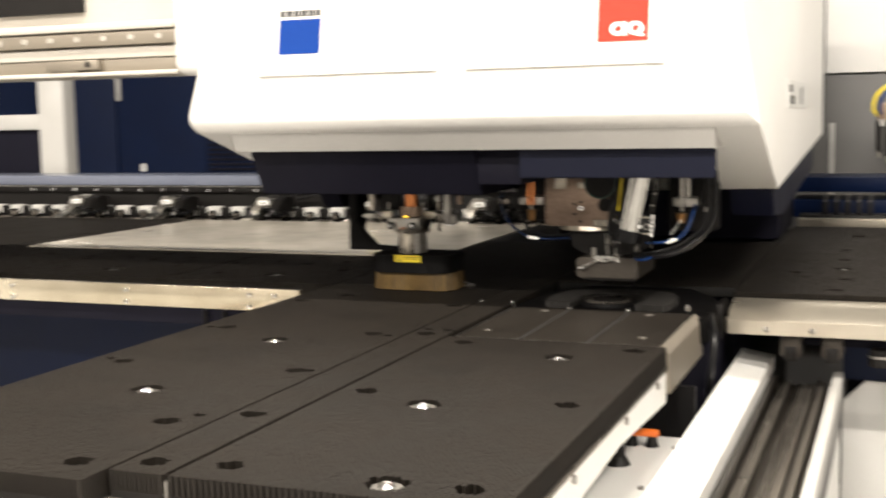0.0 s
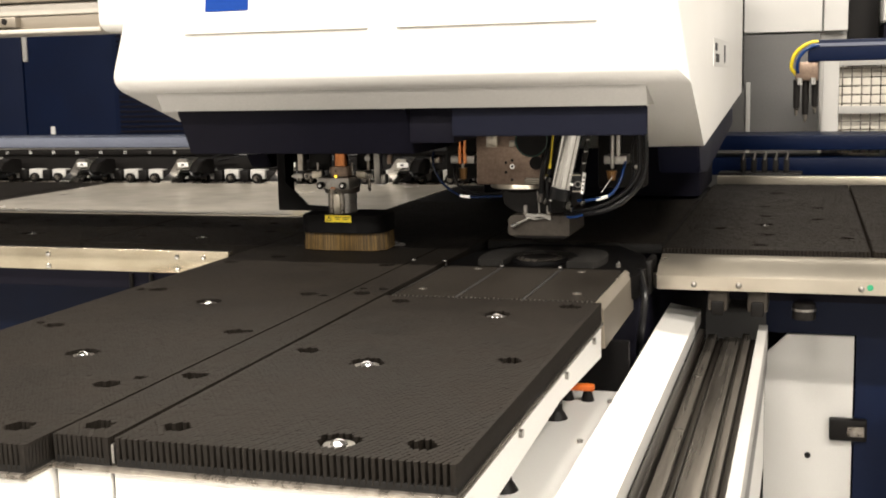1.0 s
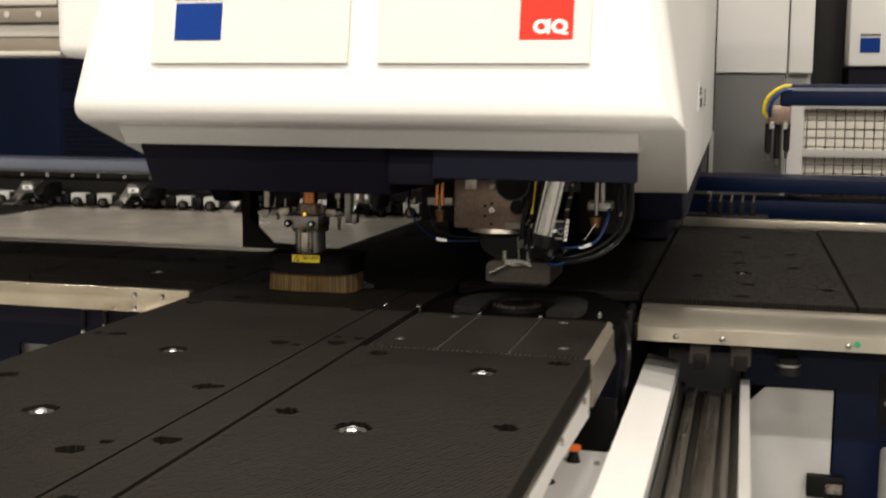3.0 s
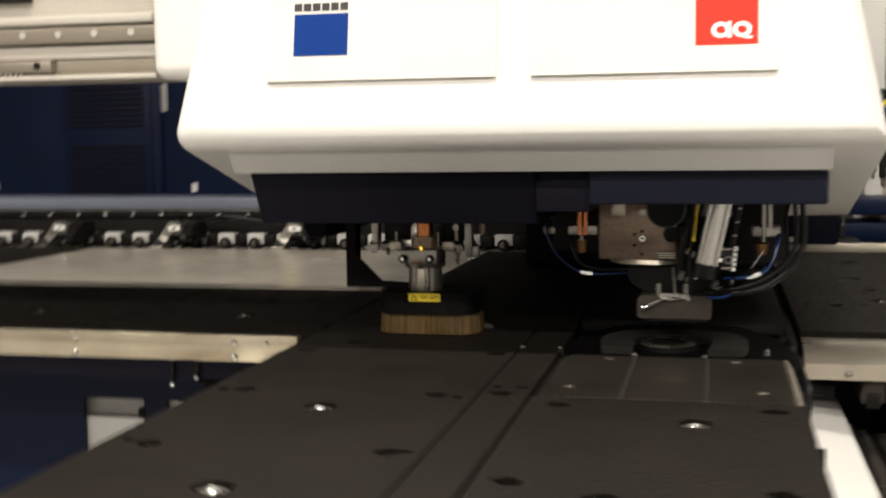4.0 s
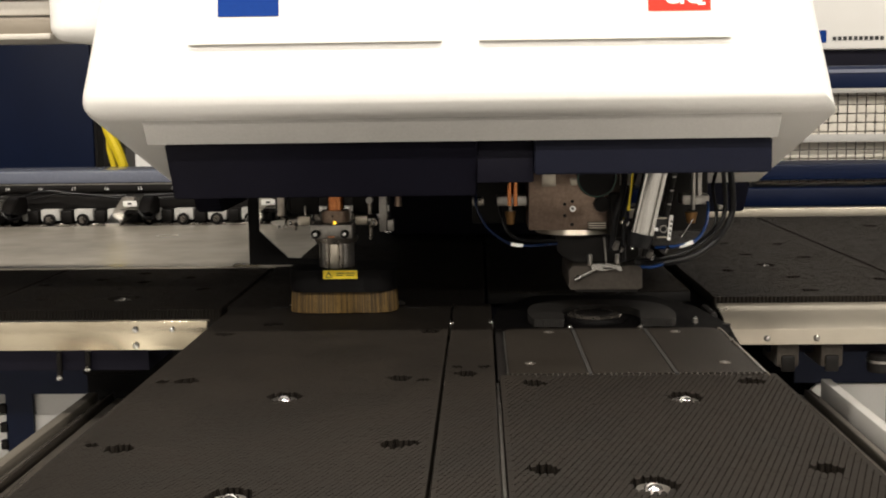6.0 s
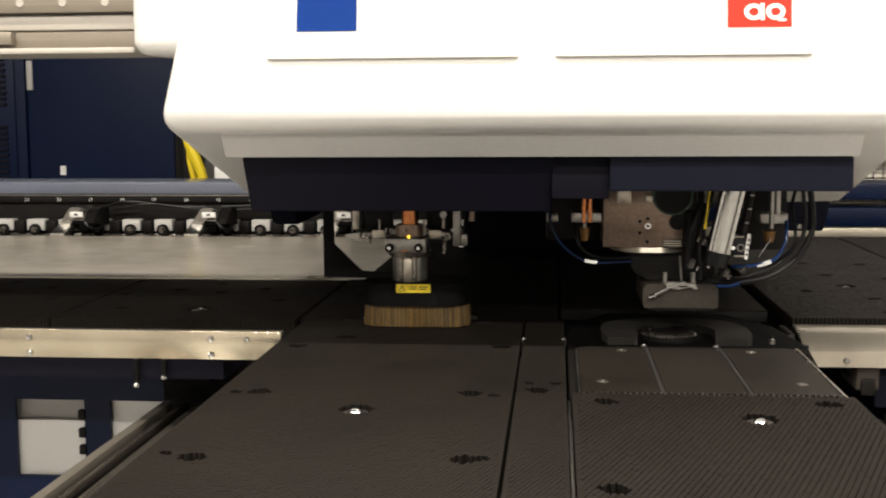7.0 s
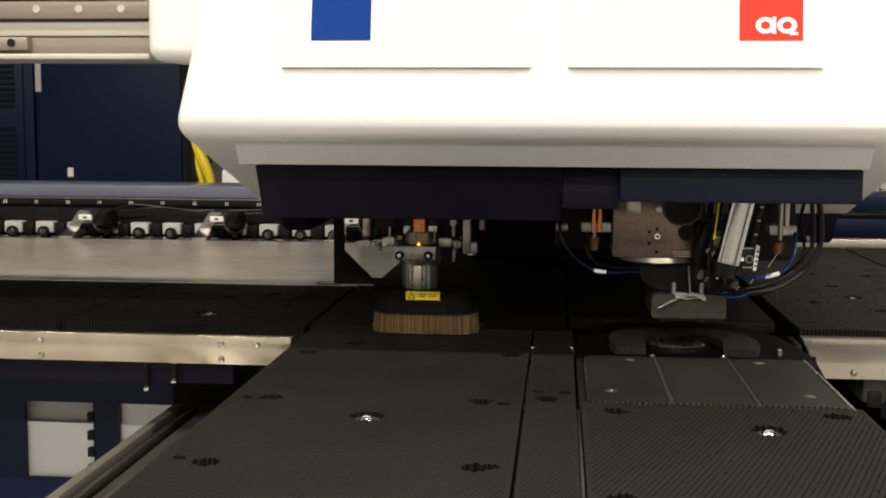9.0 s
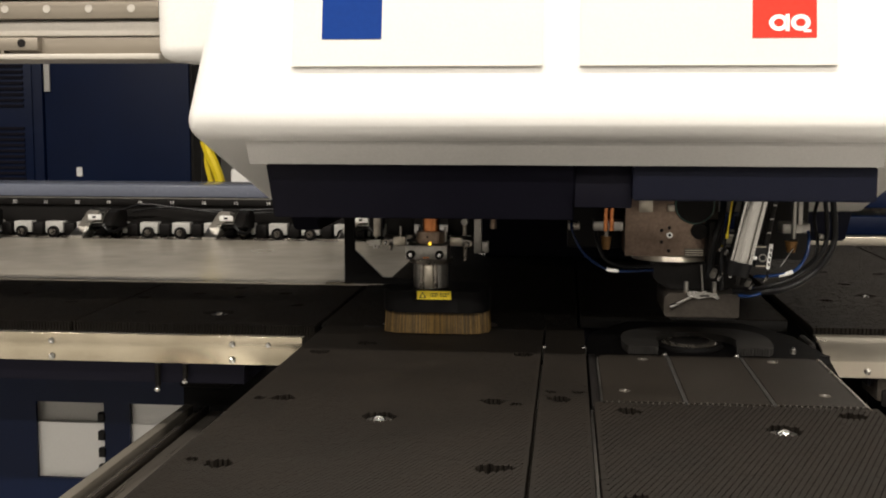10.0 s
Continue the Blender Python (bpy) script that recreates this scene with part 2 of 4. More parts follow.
def tufts(name, parent, x0, x1, y0, y1, base, top, pitch, holes=(), slant=0.0):
    """Rows of short round bristle tufts with uneven tips, open over the holes. slant: shift of each row, in pitches; 0 staggers them."""
    rng = np.random.default_rng(int(abs(x0 * 1000) + abs(y0 * 100)))
    w = pitch * (0.46 if slant else 0.53)
    long = 2.2 if slant else 1.0
    rows = np.arange(y0 + w * long, y1 - w * long, pitch * (0.95 if slant else 0.87))
    spots = []
    for i, y in enumerate(rows):
        d = (i * slant) % 1.0 if slant else 0.5 * (i % 2)
        xs = np.arange(x0 + w + d * pitch, x1 - w + 1e-6, pitch)
        if slant:
            inner = xs[(xs > x0 + 1.3 * w) & (xs < x1 - 1.3 * w)]
            xs = np.concatenate([[x0 + w], inner, [x1 - w]])
        spots.append(np.stack([xs, np.full(len(xs), y)], 1))
    c = np.concatenate(spots)
    keep = np.ones(len(c), bool)
    for hx, hy, r in holes:
        keep &= np.hypot(c[:, 0] - hx, c[:, 1] - hy) > r
    c = c[keep]
    n = len(c)
    c = c + rng.normal(0, pitch * 0.010, (n, 2))
    lean = rng.normal(0, pitch * (0.014 if slant else 0.030), (n, 2))
    tip = top - np.abs(rng.normal(0, 0.00015 if slant else 0.0004, n))
    turn = np.arange(6) * np.pi / 3 + 0.3
    corners = np.stack([np.cos(turn) + slant * np.sin(turn), long * np.sin(turn)], 1)
    lo = np.concatenate([c[:, None] + corners * w * 0.8, np.full((n, 6, 1), base)], 2)
    hi = np.concatenate([(c + lean)[:, None] + corners * w, np.repeat(tip[:, None, None], 6, 1)], 2)
    verts = np.concatenate([lo, hi], 1).reshape(-1, 3)
    ring = 12 * np.arange(n)[:, None]
    faces = (ring + np.arange(6, 12)).tolist()
    for k in range(6):
        faces += (ring + np.array((k, (k + 1) % 6, 6 + (k + 1) % 6, 6 + k))).tolist()
    me = bpy.data.meshes.new(name)
    me.from_pydata(verts.tolist(), [], faces)
    return part_mesh(name, me, BRISTLE, parent, "", "stuff", smooth=False)


# ---- hall ----
def hall():
    # Walls and ceiling are an assumed shell that bounces the lamp light.
    X0, X1, Y0, Y1 = -7.0, 7.0, -11.0, 8.0
    tagged(part("floor", box(X0, X1, Y0, Y1, -0.2, 0), CONCRETE, None, "grey concrete hall floor"), kind="structure")
    tagged(part("ceiling", box(X0, X1, Y0, Y1, CEILING + 0.35, CEILING + 0.55), ROOF, None, "grey steel hall ceiling"), kind="structure")
    for name, b in (("wall_north", (X0, X1, Y1, Y1 + 0.2)), ("wall_south", (X0, X1, Y0 - 0.2, Y0)),
                    ("wall_west", (X0 - 0.2, X0, Y0, Y1)), ("wall_east", (X1, X1 + 0.2, Y0, Y1))):
        tagged(part(name, box(*b, 0, CEILING + 0.35), PLASTER, None, "plain light painted hall wall"), kind="structure")
    for x, y in LAMPS:
        lamp = thing("ceiling_lamp", (x, y, CEILING + 0.35), "long white hall lamp under the ceiling, added out of view", "lamp", "hall lamps")
        part("housing", box(x - 0.7, x + 0.7, y - 0.14, y + 0.14, CEILING + 0.02, CEILING + 0.35, 0.01), WHITE_PAINT, lamp)
        for d in (-0.06, 0.06):
            part("tube", rod((x - 0.66, y + d, CEILING), (x + 0.66, y + d, CEILING), 0.013), TUBE, lamp)
        light = bpy.data.lights.new("lamp_light", "AREA")
        light.shape, light.size, light.size_y = "RECTANGLE", 1.3, 0.22
        light.energy, light.color = LAMP_POWER, (1.0, 0.92, 0.815)
        ob = new("lamp_light", light)
        ob.parent = lamp
        ob.matrix_parent_inverse = Matrix.Translation(-Vector(lamp.location))
        ob.location = (x, y, CEILING - 0.03)


hall()

# ---- front brush table ----
TOP = 0.95
BIG = [(0.0, 0.0), (0.458, -0.012), (0.009, -0.345), (0.378, -0.318), (0.461, -0.612)]
MEDIUM = [(-0.130, -0.204), (0.141, -0.192), (-0.133, 0.081), (0.128, 0.089), (0.128, -0.477), (0.134, -0.640), (-0.149, 0.372), (0.153, 0.385),
          (0.209, 0.111), (0.207, -0.421), (0.210, -0.619), (0.289, 0.060), (0.550, 0.062), (0.285, -0.275), (0.543, -0.275), (0.290, -0.607),
          (0.542, -0.607), (-0.090, 0.449)]
SMALL = [(-0.160, -0.193), (0.160, -0.188), (-0.163, 0.077), (0.156, 0.080), (0.150, -0.442), (0.196, 0.150), (0.232, 0.150)]
HOLES = [(x, y, 0.0215) for x, y in BIG] + [(x, y, 0.0155) for x, y in MEDIUM] + [(x, y, 0.0085) for x, y in SMALL]


def ball_caster(x, y, z, parent):
    cup = part("caster_cup", rod((x, y, z - 0.022), (x, y, z - 0.013), 0.0205, seg=20), BLACK, parent)
    rim = bmesh.new()
    for r0, r1, z0, z1 in ((0.0185, 0.0150, z - 0.013, z - 0.006),):
        rod((x, y, z0), (x, y, z1), r0, r1, 20, rim)
    part("caster_ring", rim, STEEL, cup)
    part("ball", ball((x, y, z - 0.0100), 0.0095), CHROME, cup, "polished chrome ball")


def front_table():
    t = thing("brush_table", (0.2, -0.1, 0), "black brush-topped sheet support table with chrome ball casters", "table")
    for name, a, b, c, d in (("brush_panel", -0.185, 0.179, -0.695, 0.62), ("brush_strip", 0.183, 0.2445, -0.657, 0.62), ("brush_panel", 0.2505, 0.588, -0.657, 0.105)):
        p = part(name, box(a + 0.001, b - 0.001, c + 0.002, d, 0.922, 0.929), BRUSH_BASE, t)
        tufts("bristle_field", p, a, b, c, d, 0.925, TOP, 0.0066 if a > 0.2 else 0.0054, HOLES, 0.36)
    part("seam_strip", box(0.2462, 0.2490, -0.655, 0.085, 0.925, 0.9435), STEEL, t, "thin bright steel seam strip")
    for x, y in BIG:
        ball_caster(x, y, TOP + 0.002, t)
    # edge plates and white skirts
    part("edge_plate", box(-0.186, 0.1815, -0.699, 0.45, 0.917, 0.922, 0.001), DARK_STEEL, t)
    part("edge_plate", box(0.1815, 0.591, -0.661, 0.10, 0.917, 0.922, 0.001), DARK_STEEL, t)
    part("front_panel", box(-0.18, 0.179, -0.692, -0.684, 0.30, 0.9165, 0.002), WHITE_PAINT, t)
    part("front_panel", box(0.184, 0.243, -0.654, -0.646, 0.30, 0.9165, 0.002), WHITE_PAINT, t)
    part("front_panel", box(0.247, 0.586, -0.654, -0.646, 0.30, 0.9165, 0.002), WHITE_PAINT, t)
    part("return_panel", box(0.172, 0.179, -0.684, -0.40, 0.30, 0.9165, 0.002), WHITE_PAINT, t)
    part("side_panel", prism([(-0.645, 0.9165), (0.10, 0.9165), (0.10, 0.868), (-0.20, 0.884), (-0.645, 0.866)], "x", 0.579, 0.587), WHITE_PAINT, t)
    part("side_panel", box(-0.186, -0.178, -0.684, 0.42, 0.60, 0.9165, 0.002), WHITE_PAINT, t)
    for y in (-0.42, -0.17, 0.03):
        part("panel_screw", rod((0.586, y, 0.908), (0.591, y, 0.908), 0.005, seg=10), STEEL, t)
    part("inner_frame", box(-0.17, 0.50, -0.64, 0.42, 0.62, 0.80), BLACK, t)
    part("deck", box(0.44, 0.6195, -0.9, 0.165, 0.775, 0.80, 0.002), WHITE_PAINT, t, "white painted lower deck")
    for x, y, r in ((0.537, 0.004, 0.011), (0.537, -0.30, 0.011), (0.578, 0.19, 0.012)):
        post = part("support_post", rod((x, y, 0.808), (x, y, 0.916), r, seg=18), BLACK, t, "black round support post")
        part("post_foot", rod((x, y, 0.80), (x, y, 0.812), r * 1.7, r * 1.05, 18), BLACK, post)
    # Added matt black panel stands in for the darkness under the tray.
    part("shade_panel", box(0.40, 0.618, 0.168, 0.178, 0.55, 0.878), MATT_BLACK, t)
    part("deck_pedestal", box(0.10, 0.50, -0.88, 0.30, 0.0, 0.775), WHITE_PAINT, t)
    lever = part("lever", box(0.530, 0.576, 0.098, 0.112, 0.815, 0.825, 0.003), ORANGE, t, "orange plastic lever")
    for x in (0.536, 0.566):
        part("lever_post", rod((x, 0.105, 0.80), (x, 0.105, 0.816), 0.010, 0.006), BLACK, lever)
    for x, y in ((0.562, -0.56), (0.585, -0.35), (0.592, -0.1), (0.60, 0.1)):
        part("deck_bolt", rod((x, y, 0.80), (x, y, 0.804), 0.004, seg=10), STEEL, t)


front_table()


def die_tray():
    t = thing("die_tray", (0.42, 0.27, TOP - 0.02), "dark perforated tray of three plates on the brush table", "tray")
    cuts = (0.262, 0.3625, 0.4685, 0.5755)
    y0, y1 = 0.108, 0.402
    for k, (a, b) in enumerate(zip(cuts, cuts[1:])):
        outline = [(a + 0.003, y0), (b - 0.003, y0), (b - 0.003, y1), (a + 0.003, y1)]
        if k == 0:
            outline = [(a, y0), (b - 0.003, y0), (b - 0.003, y1), (a + 0.014, y1), (a + 0.004, y1 - 0.006), (a, y1 - 0.018)]
        if k == 2:
            outline = [(a + 0.003, y0), (b, y0), (b, y1 - 0.018), (b - 0.004, y1 - 0.006), (b - 0.014, y1), (a + 0.003, y1)]
        part("tray_plate", prism(outline, "z", 0.938, 0.9495, bevel=0.0012), TRAY, t)
    for x in cuts[1:3]:
        part("joint_strip", box(x - 0.0026, x + 0.0026, y0 + 0.001, y1 - 0.002, 0.938, 0.9500, 0.0006), PAD, t, "worn grey joint strip")
    part("edge_line", box(cuts[0] - 0.002, cuts[0] - 0.0004, y0, y1 - 0.02, 0.938, 0.9500), STEEL, t)
    rng = random.Random(7)
    teeth = bmesh.new()
    for i in range(44):
        x = 0.2645 + i * 0.0071
        d = rng.uniform(-0.0008, 0.0008)
        prism([(x + d, 0.942), (x + 0.0044 + d, 0.942), (x + 0.0030 + d, 0.9502 + d), (x + 0.0012 + d, 0.9502 + d)], "y", 0.1040, 0.1077, teeth)
    part("serrated_edge", teeth, STEEL, t, "fine bright serrated edge")
    rim = part("side_block", prism([(0.5765, 0.9495), (0.582, 0.9480), (0.590, 0.938), (0.592, 0.880), (0.5765, 0.880)], "y", 0.105, 0.405, bevel=0.0008), GANTRY_STEEL, t, "dull steel side block")
    part("rim_line", box(0.5762, 0.5785, 0.106, 0.385, 0.9480, 0.9502), SILVER, rim)
    part("side_block", box(0.248, 0.2595, 0.105, 0.43, 0.915, 0.944, 0.002), BLACK, t)
    part("support", box(0.262, 0.577, 0.11, 0.425, 0.88, 0.938), BLACK, t)
    for x, y in ((0.291, 0.168), (0.539, 0.166), (0.326, 0.372), (0.509, 0.370)):
        s = part("screw", rod((x, y, 0.9490), (x, y, 0.9505), 0.0085, 0.0065, 20), DARK_STEEL, t)
        part("socket", rod((x, y, 0.9504), (x, y, 0.9512), 0.0030, 0.0022, 8), STEEL, s)


die_tray()


def die_station():
    t = thing("die_station", (0.42, 0.53, TOP - 0.05), "black round die holder with a grey horseshoe brush on the table", "die holder")
    outline = [(0.262, 0.412), (0.575, 0.412), (0.588, 0.38), (0.600, 0.40), (0.603, 0.47), (0.585, 0.62), (0.52, 0.74), (0.32, 0.74), (0.255, 0.62), (0.243, 0.47), (0.248, 0.42)]
    part("base_plate", prism(outline, "z", 0.90, 0.943, bevel=0.003), MATT_BLACK, t)
    cx, cy = 0.4150, 0.505

    def arc(r, power, angles):
        out = []
        for a in angles:
            c, s = math.cos(radians(a)), math.sin(radians(a))
            out.append((cx + r * math.copysign(abs(c) ** power, c), max(0.440, cy + r * math.copysign(abs(s) ** power, s))))
        return out
    turns = [-38 + i * 256 / 36 for i in range(37)]
    shoe = arc(0.114, 0.75, turns) + [(cx - 0.062, 0.440)] + arc(0.062, 1.0, [200 - i * 20 for i in range(12)]) + [(cx + 0.054, 0.440)]
    pad = part("brush_pad", prism(shoe, "z", 0.944, 0.9555), PAD, t, "worn grey horseshoe brush")
    rng = random.Random(11)
    for a, b in ((cx - 0.107, cx - 0.064), (cx + 0.056, cx + 0.101)):
        comb = bmesh.new()
        for i in range(12):
            x = a + (b - a) * (i + 0.5) / 12 + rng.uniform(-0.0004, 0.0004)
            rod((x, 0.4382, 0.9445), (x, 0.4375, 0.9560 + rng.uniform(0, 0.0012)), 0.0015, 0.0017, 7, comb)
        part("pad_bristle", comb, PAD, pad)
    ring = part("die", rod((0.406, 0.508, 0.943), (0.406, 0.508, 0.950), 0.053, 0.050, 48, bevel=0.002), MATT_BLACK, t, "round black punching die")
    part("die_rim", rod((0.406, 0.508, 0.9500), (0.406, 0.508, 0.9530), 0.043, 0.040, 48, bevel=0.0006), DARK_STEEL, ring, "worn shiny die rim")
    part("die_insert", rod((0.406, 0.508, 0.9528), (0.406, 0.508, 0.9540), 0.031, 0.030, 32), BLACK, ring)
    for x, y in ((0.2425, 0.447), (0.360, 0.408), (0.464, 0.408), (0.556, 0.470), (0.183, 0.447)):
        pin = part("pin", rod((x, y, 0.930), (x, y, 0.9500), 0.0050, 0.0042, 14), STEEL, t)
        part("pin_head", ball((x, y, 0.9500), 0.0036, u=12, v=6), CHROME, pin)
    part("guide_pin", rod((0.600, 0.455, 0.85), (0.600, 0.455, 0.944), 0.007, seg=14), BLACK, t)
    part("side_cable", hose([(0.598, 0.44, 0.94), (0.612, 0.40, 0.90), (0.606, 0.39, 0.84), (0.60, 0.42, 0.80)], 0.006), RUBBER, t)
    part("lower_casting", box(0.24, 0.60, 0.435, 0.75, 0.60, 0.90, 0.01), NAVY_DARK, t)


die_station()


def throat_table():
    """The dark fixed bed between the two side tables."""
    t = thing("centre_bed", (0.1, 1.2, 0), "dark fixed machine bed under the punching head", "machine bed")
    part("bed_plate", box(-0.20, 0.235, 0.628, 2.0, 0.925, 0.944, 0.002), BRUSH_BASE, t)
    tufts("bristle_field", t, -0.20, 0.235, 0.63, 1.5, 0.938, 0.9465, 0.0062, [(0.005, 0.612, 0.03)])
    part("bed_plate", box(0.24, 0.60, 0.76, 2.0, 0.925, 0.944, 0.002), BRUSH_BASE, t)
    tufts("bristle_field", t, 0.24, 0.60, 0.76, 1.6, 0.938, 0.9465, 0.0062)
    part("lower_frame", box(-0.19, 0.59, 0.78, 2.0, 0.0, 0.925, 0.01), NAVY_DARK, t)
    plate = part("cut_plate", rod((0.005, 0.612, 0.9455), (0.005, 0.612, 0.9490), 0.10, seg=40), DARK_STEEL, t, "round steel cutting plate")
    for x in (-0.105, 0.115):
        part("plate_clip", box(x - 0.014, x + 0.014, 0.585, 0.600, 0.948, 0.9505, 0.001), BLACK, plate)


throat_table()


# ---- side tables, sheet ----
def side_table_left():
    t = thing("side_table", (-1.1, 0.9, 0), "black brush side table with a satin steel front bar", "table")
    seams = (-2.3, -1.52, -1.08, -0.64, -0.206)
    holes = [(x + 0.44 * k, y, r) for k in (0, -1, -2) for x, y, r in ((-0.412, 0.742, 0.029), (-0.556, 0.736, 0.014), (-0.612, 0.906, 0.014), (-0.426, 0.931, 0.014),
             (-0.458, 1.050, 0.014), (-0.290, 0.840, 0.014), (-0.520, 0.965, 0.014), (-0.350, 0.985, 0.014))]
    for a, b in zip(seams, seams[1:]):
        p = part("brush_panel", box(a + 0.002, b - 0.002, 0.622, 2.02, 0.912, 0.922), BRUSH_BASE, t)
        tufts("bristle_field", p, a + 0.002, b - 0.002, 0.62, 1.15, 0.919, 0.944, 0.0055, holes)
        part("rear_brush", box(a + 0.002, b - 0.002, 1.15, 2.02, 0.922, 0.9432), BRISTLE, t)
    for k in (0, -1, -2):
        ball_caster(-0.412 + 0.44 * k, 0.742, 0.9455, t)
    bar = part("front_bar", box(-2.3, -0.19, 0.436, 0.442, 0.9135, 0.9580, 0.001), BRUSHED, t, "satin steel front bar")
    part("bar_lip", box(-2.3, -0.19, 0.442, 0.456, 0.951, 0.9570), BRUSHED, bar)
    for i in range(6):
        x = -0.300 - i * 0.292
        for z in (0.9455, 0.9210):
            part("bolt", ball((x, 0.435, z), 0.0058, u=12, v=6), CHROME, bar)
    part("bolt", ball((-0.243, 0.435, 0.9455), 0.005, u=12, v=6), CHROME, bar)
    part("carriage", box(-2.3, -0.30, 0.50, 1.9, 0.868, 0.912), NAVY_DARK, t)
    part("runner_block", box(-0.43, -0.34, 0.56, 0.625, 0.845, 0.905, 0.006), MATT_BLACK, t)
    part("runner_housing", box(-0.452, -0.19, 0.645, 0.80, 0.60, 0.866, 0.006), MATT_BLACK, t, "black runner housing under the table")
    for x, z in ((-0.442, 0.862), (-0.396, 0.876)):
        stud = part("runner_stud", rod((x, 0.495, 0.90), (x, 0.495, z), 0.0045, seg=10), BLACK, t)
        part("stud_tip", ball((x, 0.492, z - 0.004), 0.0055, u=10, v=6), CHROME, stud)


side_table_left()


def base_frame_left():
    t = thing("machine_base", (-1.2, 0.9, 0), "navy steel machine base with cut-out windows", "machine base")
    # front sheet built round its two openings
    for b in ((-2.4, -0.800, 0.0, 0.88), (-0.800, -0.445, 0.752, 0.88), (-0.800, -0.445, 0.0, 0.602), (-0.664, -0.613, 0.602, 0.752)):
        part("front_sheet", box(b[0], b[1], 0.810, 0.818, b[2], b[3]), NAVY, t)
    part("inner_panel", box(-0.86, -0.42, 0.822, 0.832, 0.40, 0.709), WHITE_PAINT, t, "white panel behind the opening")
    part("inner_panel", box(-0.612, -0.42, 0.823, 0.831, 0.7092, 0.775), WHITE_PAINT, t)
    part("inner_panel", box(-0.86, -0.60, 0.834, 0.842, 0.705, 0.85), GREY_PAINT, t)
    for z in (0.622, 0.655, 0.688, 0.724):
        part("latch", box(-0.676, -0.662, 0.806, 0.821, z - 0.009, z + 0.009, 0.002), BLACK, t)
    part("rear_body", box(-2.4, -0.42, 1.2, 2.0, 0.0, 0.86), NAVY_DARK, t)


base_frame_left()


def sheet_metal():
    t = solo("metal_sheet", box(-1.42, -0.168, 1.112, 1.965, 0.9442, 0.9475), SHEET, "large flat raw sheet metal blank on the brush table", "sheet metal")
    # Thin added strip that carries on the line of the sheet's front edge.
    solo("sheet_step", prism([(-0.290, 1.106), (-0.236, 1.106), (-0.236, 1.132), (-0.290, 1.132)], "z", 0.9476, 0.9515, bevel=0.001), BRUSHED, "small bright steel strip carrying on the sheet's front edge", "stop")


sheet_metal()


def side_table_right():
    t = thing("side_table", (1.4, 1.2, 0), "black brush side table with a chamfered steel front edge", "table")
    seams = (0.612, 0.986, 1.40, 1.82, 2.4)
    holes = [(x + 0.42 * k, y, r) for k in (0, 1, 2) for x, y, r in ((0.79, 0.69, 0.014), (0.79, 1.002, 0.019), (0.785, 1.16, 0.013), (0.897, 1.338, 0.014), (0.897, 1.111, 0.014),
             (0.948, 0.807, 0.014), (0.795, 1.688, 0.019), (0.778, 1.356, 0.014), (0.80, 0.84, 0.013), (0.70, 0.93, 0.013))]
    for a, b in zip(seams, seams[1:]):
        p = part("brush_panel", box(a + 0.002, b - 0.002, 0.626, 1.96, 0.930, 0.938), BRUSH_BASE, t)
        if a < 1.8:
            tufts("bristle_field", p, a + 0.002, b - 0.002, 0.626, 1.95, 0.936, 0.957, 0.0066, holes)
        else:
            part("rear_brush", box(a + 0.002, b - 0.002, 0.626, 1.95, 0.938, 0.956), BRISTLE, t)
    for k in (0, 1, 2):
        ball_caster(0.79 + 0.42 * k, 1.002, 0.958, t)
    bar = part("front_bar", prism([(0.622, 0.9470), (0.612, 0.9465), (0.552, 0.9345), (0.535, 0.9195), (0.535, 0.8945), (0.539, 0.8945), (0.539, 0.9175), (0.554, 0.9310), (0.613, 0.9425), (0.622, 0.9430)],
                                         "x", 0.616, 2.4, bevel=0.0006), SATIN, t, "twice-folded satin steel front bar")
    part("bar_end", prism([(0.604, 0.572), (0.616, 0.537), (0.616, 0.572)], "z", 0.8945, 0.9190), SATIN, bar)
    for x in (0.682, 0.760, 0.966, 1.075, 1.33, 1.62):
        part("bolt", ball((x, 0.5345, 0.905), 0.0055, u=12, v=6), STEEL, bar)
    part("sticker", rod((0.980, 0.535, 0.908), (0.980, 0.5335, 0.908), 0.0055, seg=14), GREEN, bar, "round green sticker")
    part("rear_edge", box(0.62, 2.4, 1.965, 2.0, 0.935, 0.978, 0.002), SATIN, t, "satin steel rear edge")
    part("carriage", box(0.70, 2.4, 0.60, 1.9, 0.868, 0.930), NAVY_DARK, t)
    for x in (0.722, 0.792):
        block = part("runner_block", box(x - 0.018, x + 0.018, 0.560, 0.66, 0.852, 0.890, 0.004), HOOD_STEEL, t)
        part("runner_wiper", box(x - 0.011, x + 0.011, 0.555, 0.5615, 0.845, 0.872, 0.003), BLACK, block)
    roller = part("runner_roller", rod((0.872, 0.57, 0.872), (0.872, 0.57, 0.842), 0.020, seg=24, bevel=0.002), BLACK, t)
    part("roller_band", rod((0.872, 0.57, 0.862), (0.872, 0.57, 0.858), 0.0206, seg=24), STEEL, roller)
    part("end_cap", box(0.592, 0.606, 0.545, 0.63, 0.88, 0.945, 0.006), BLACK, t)


side_table_right()


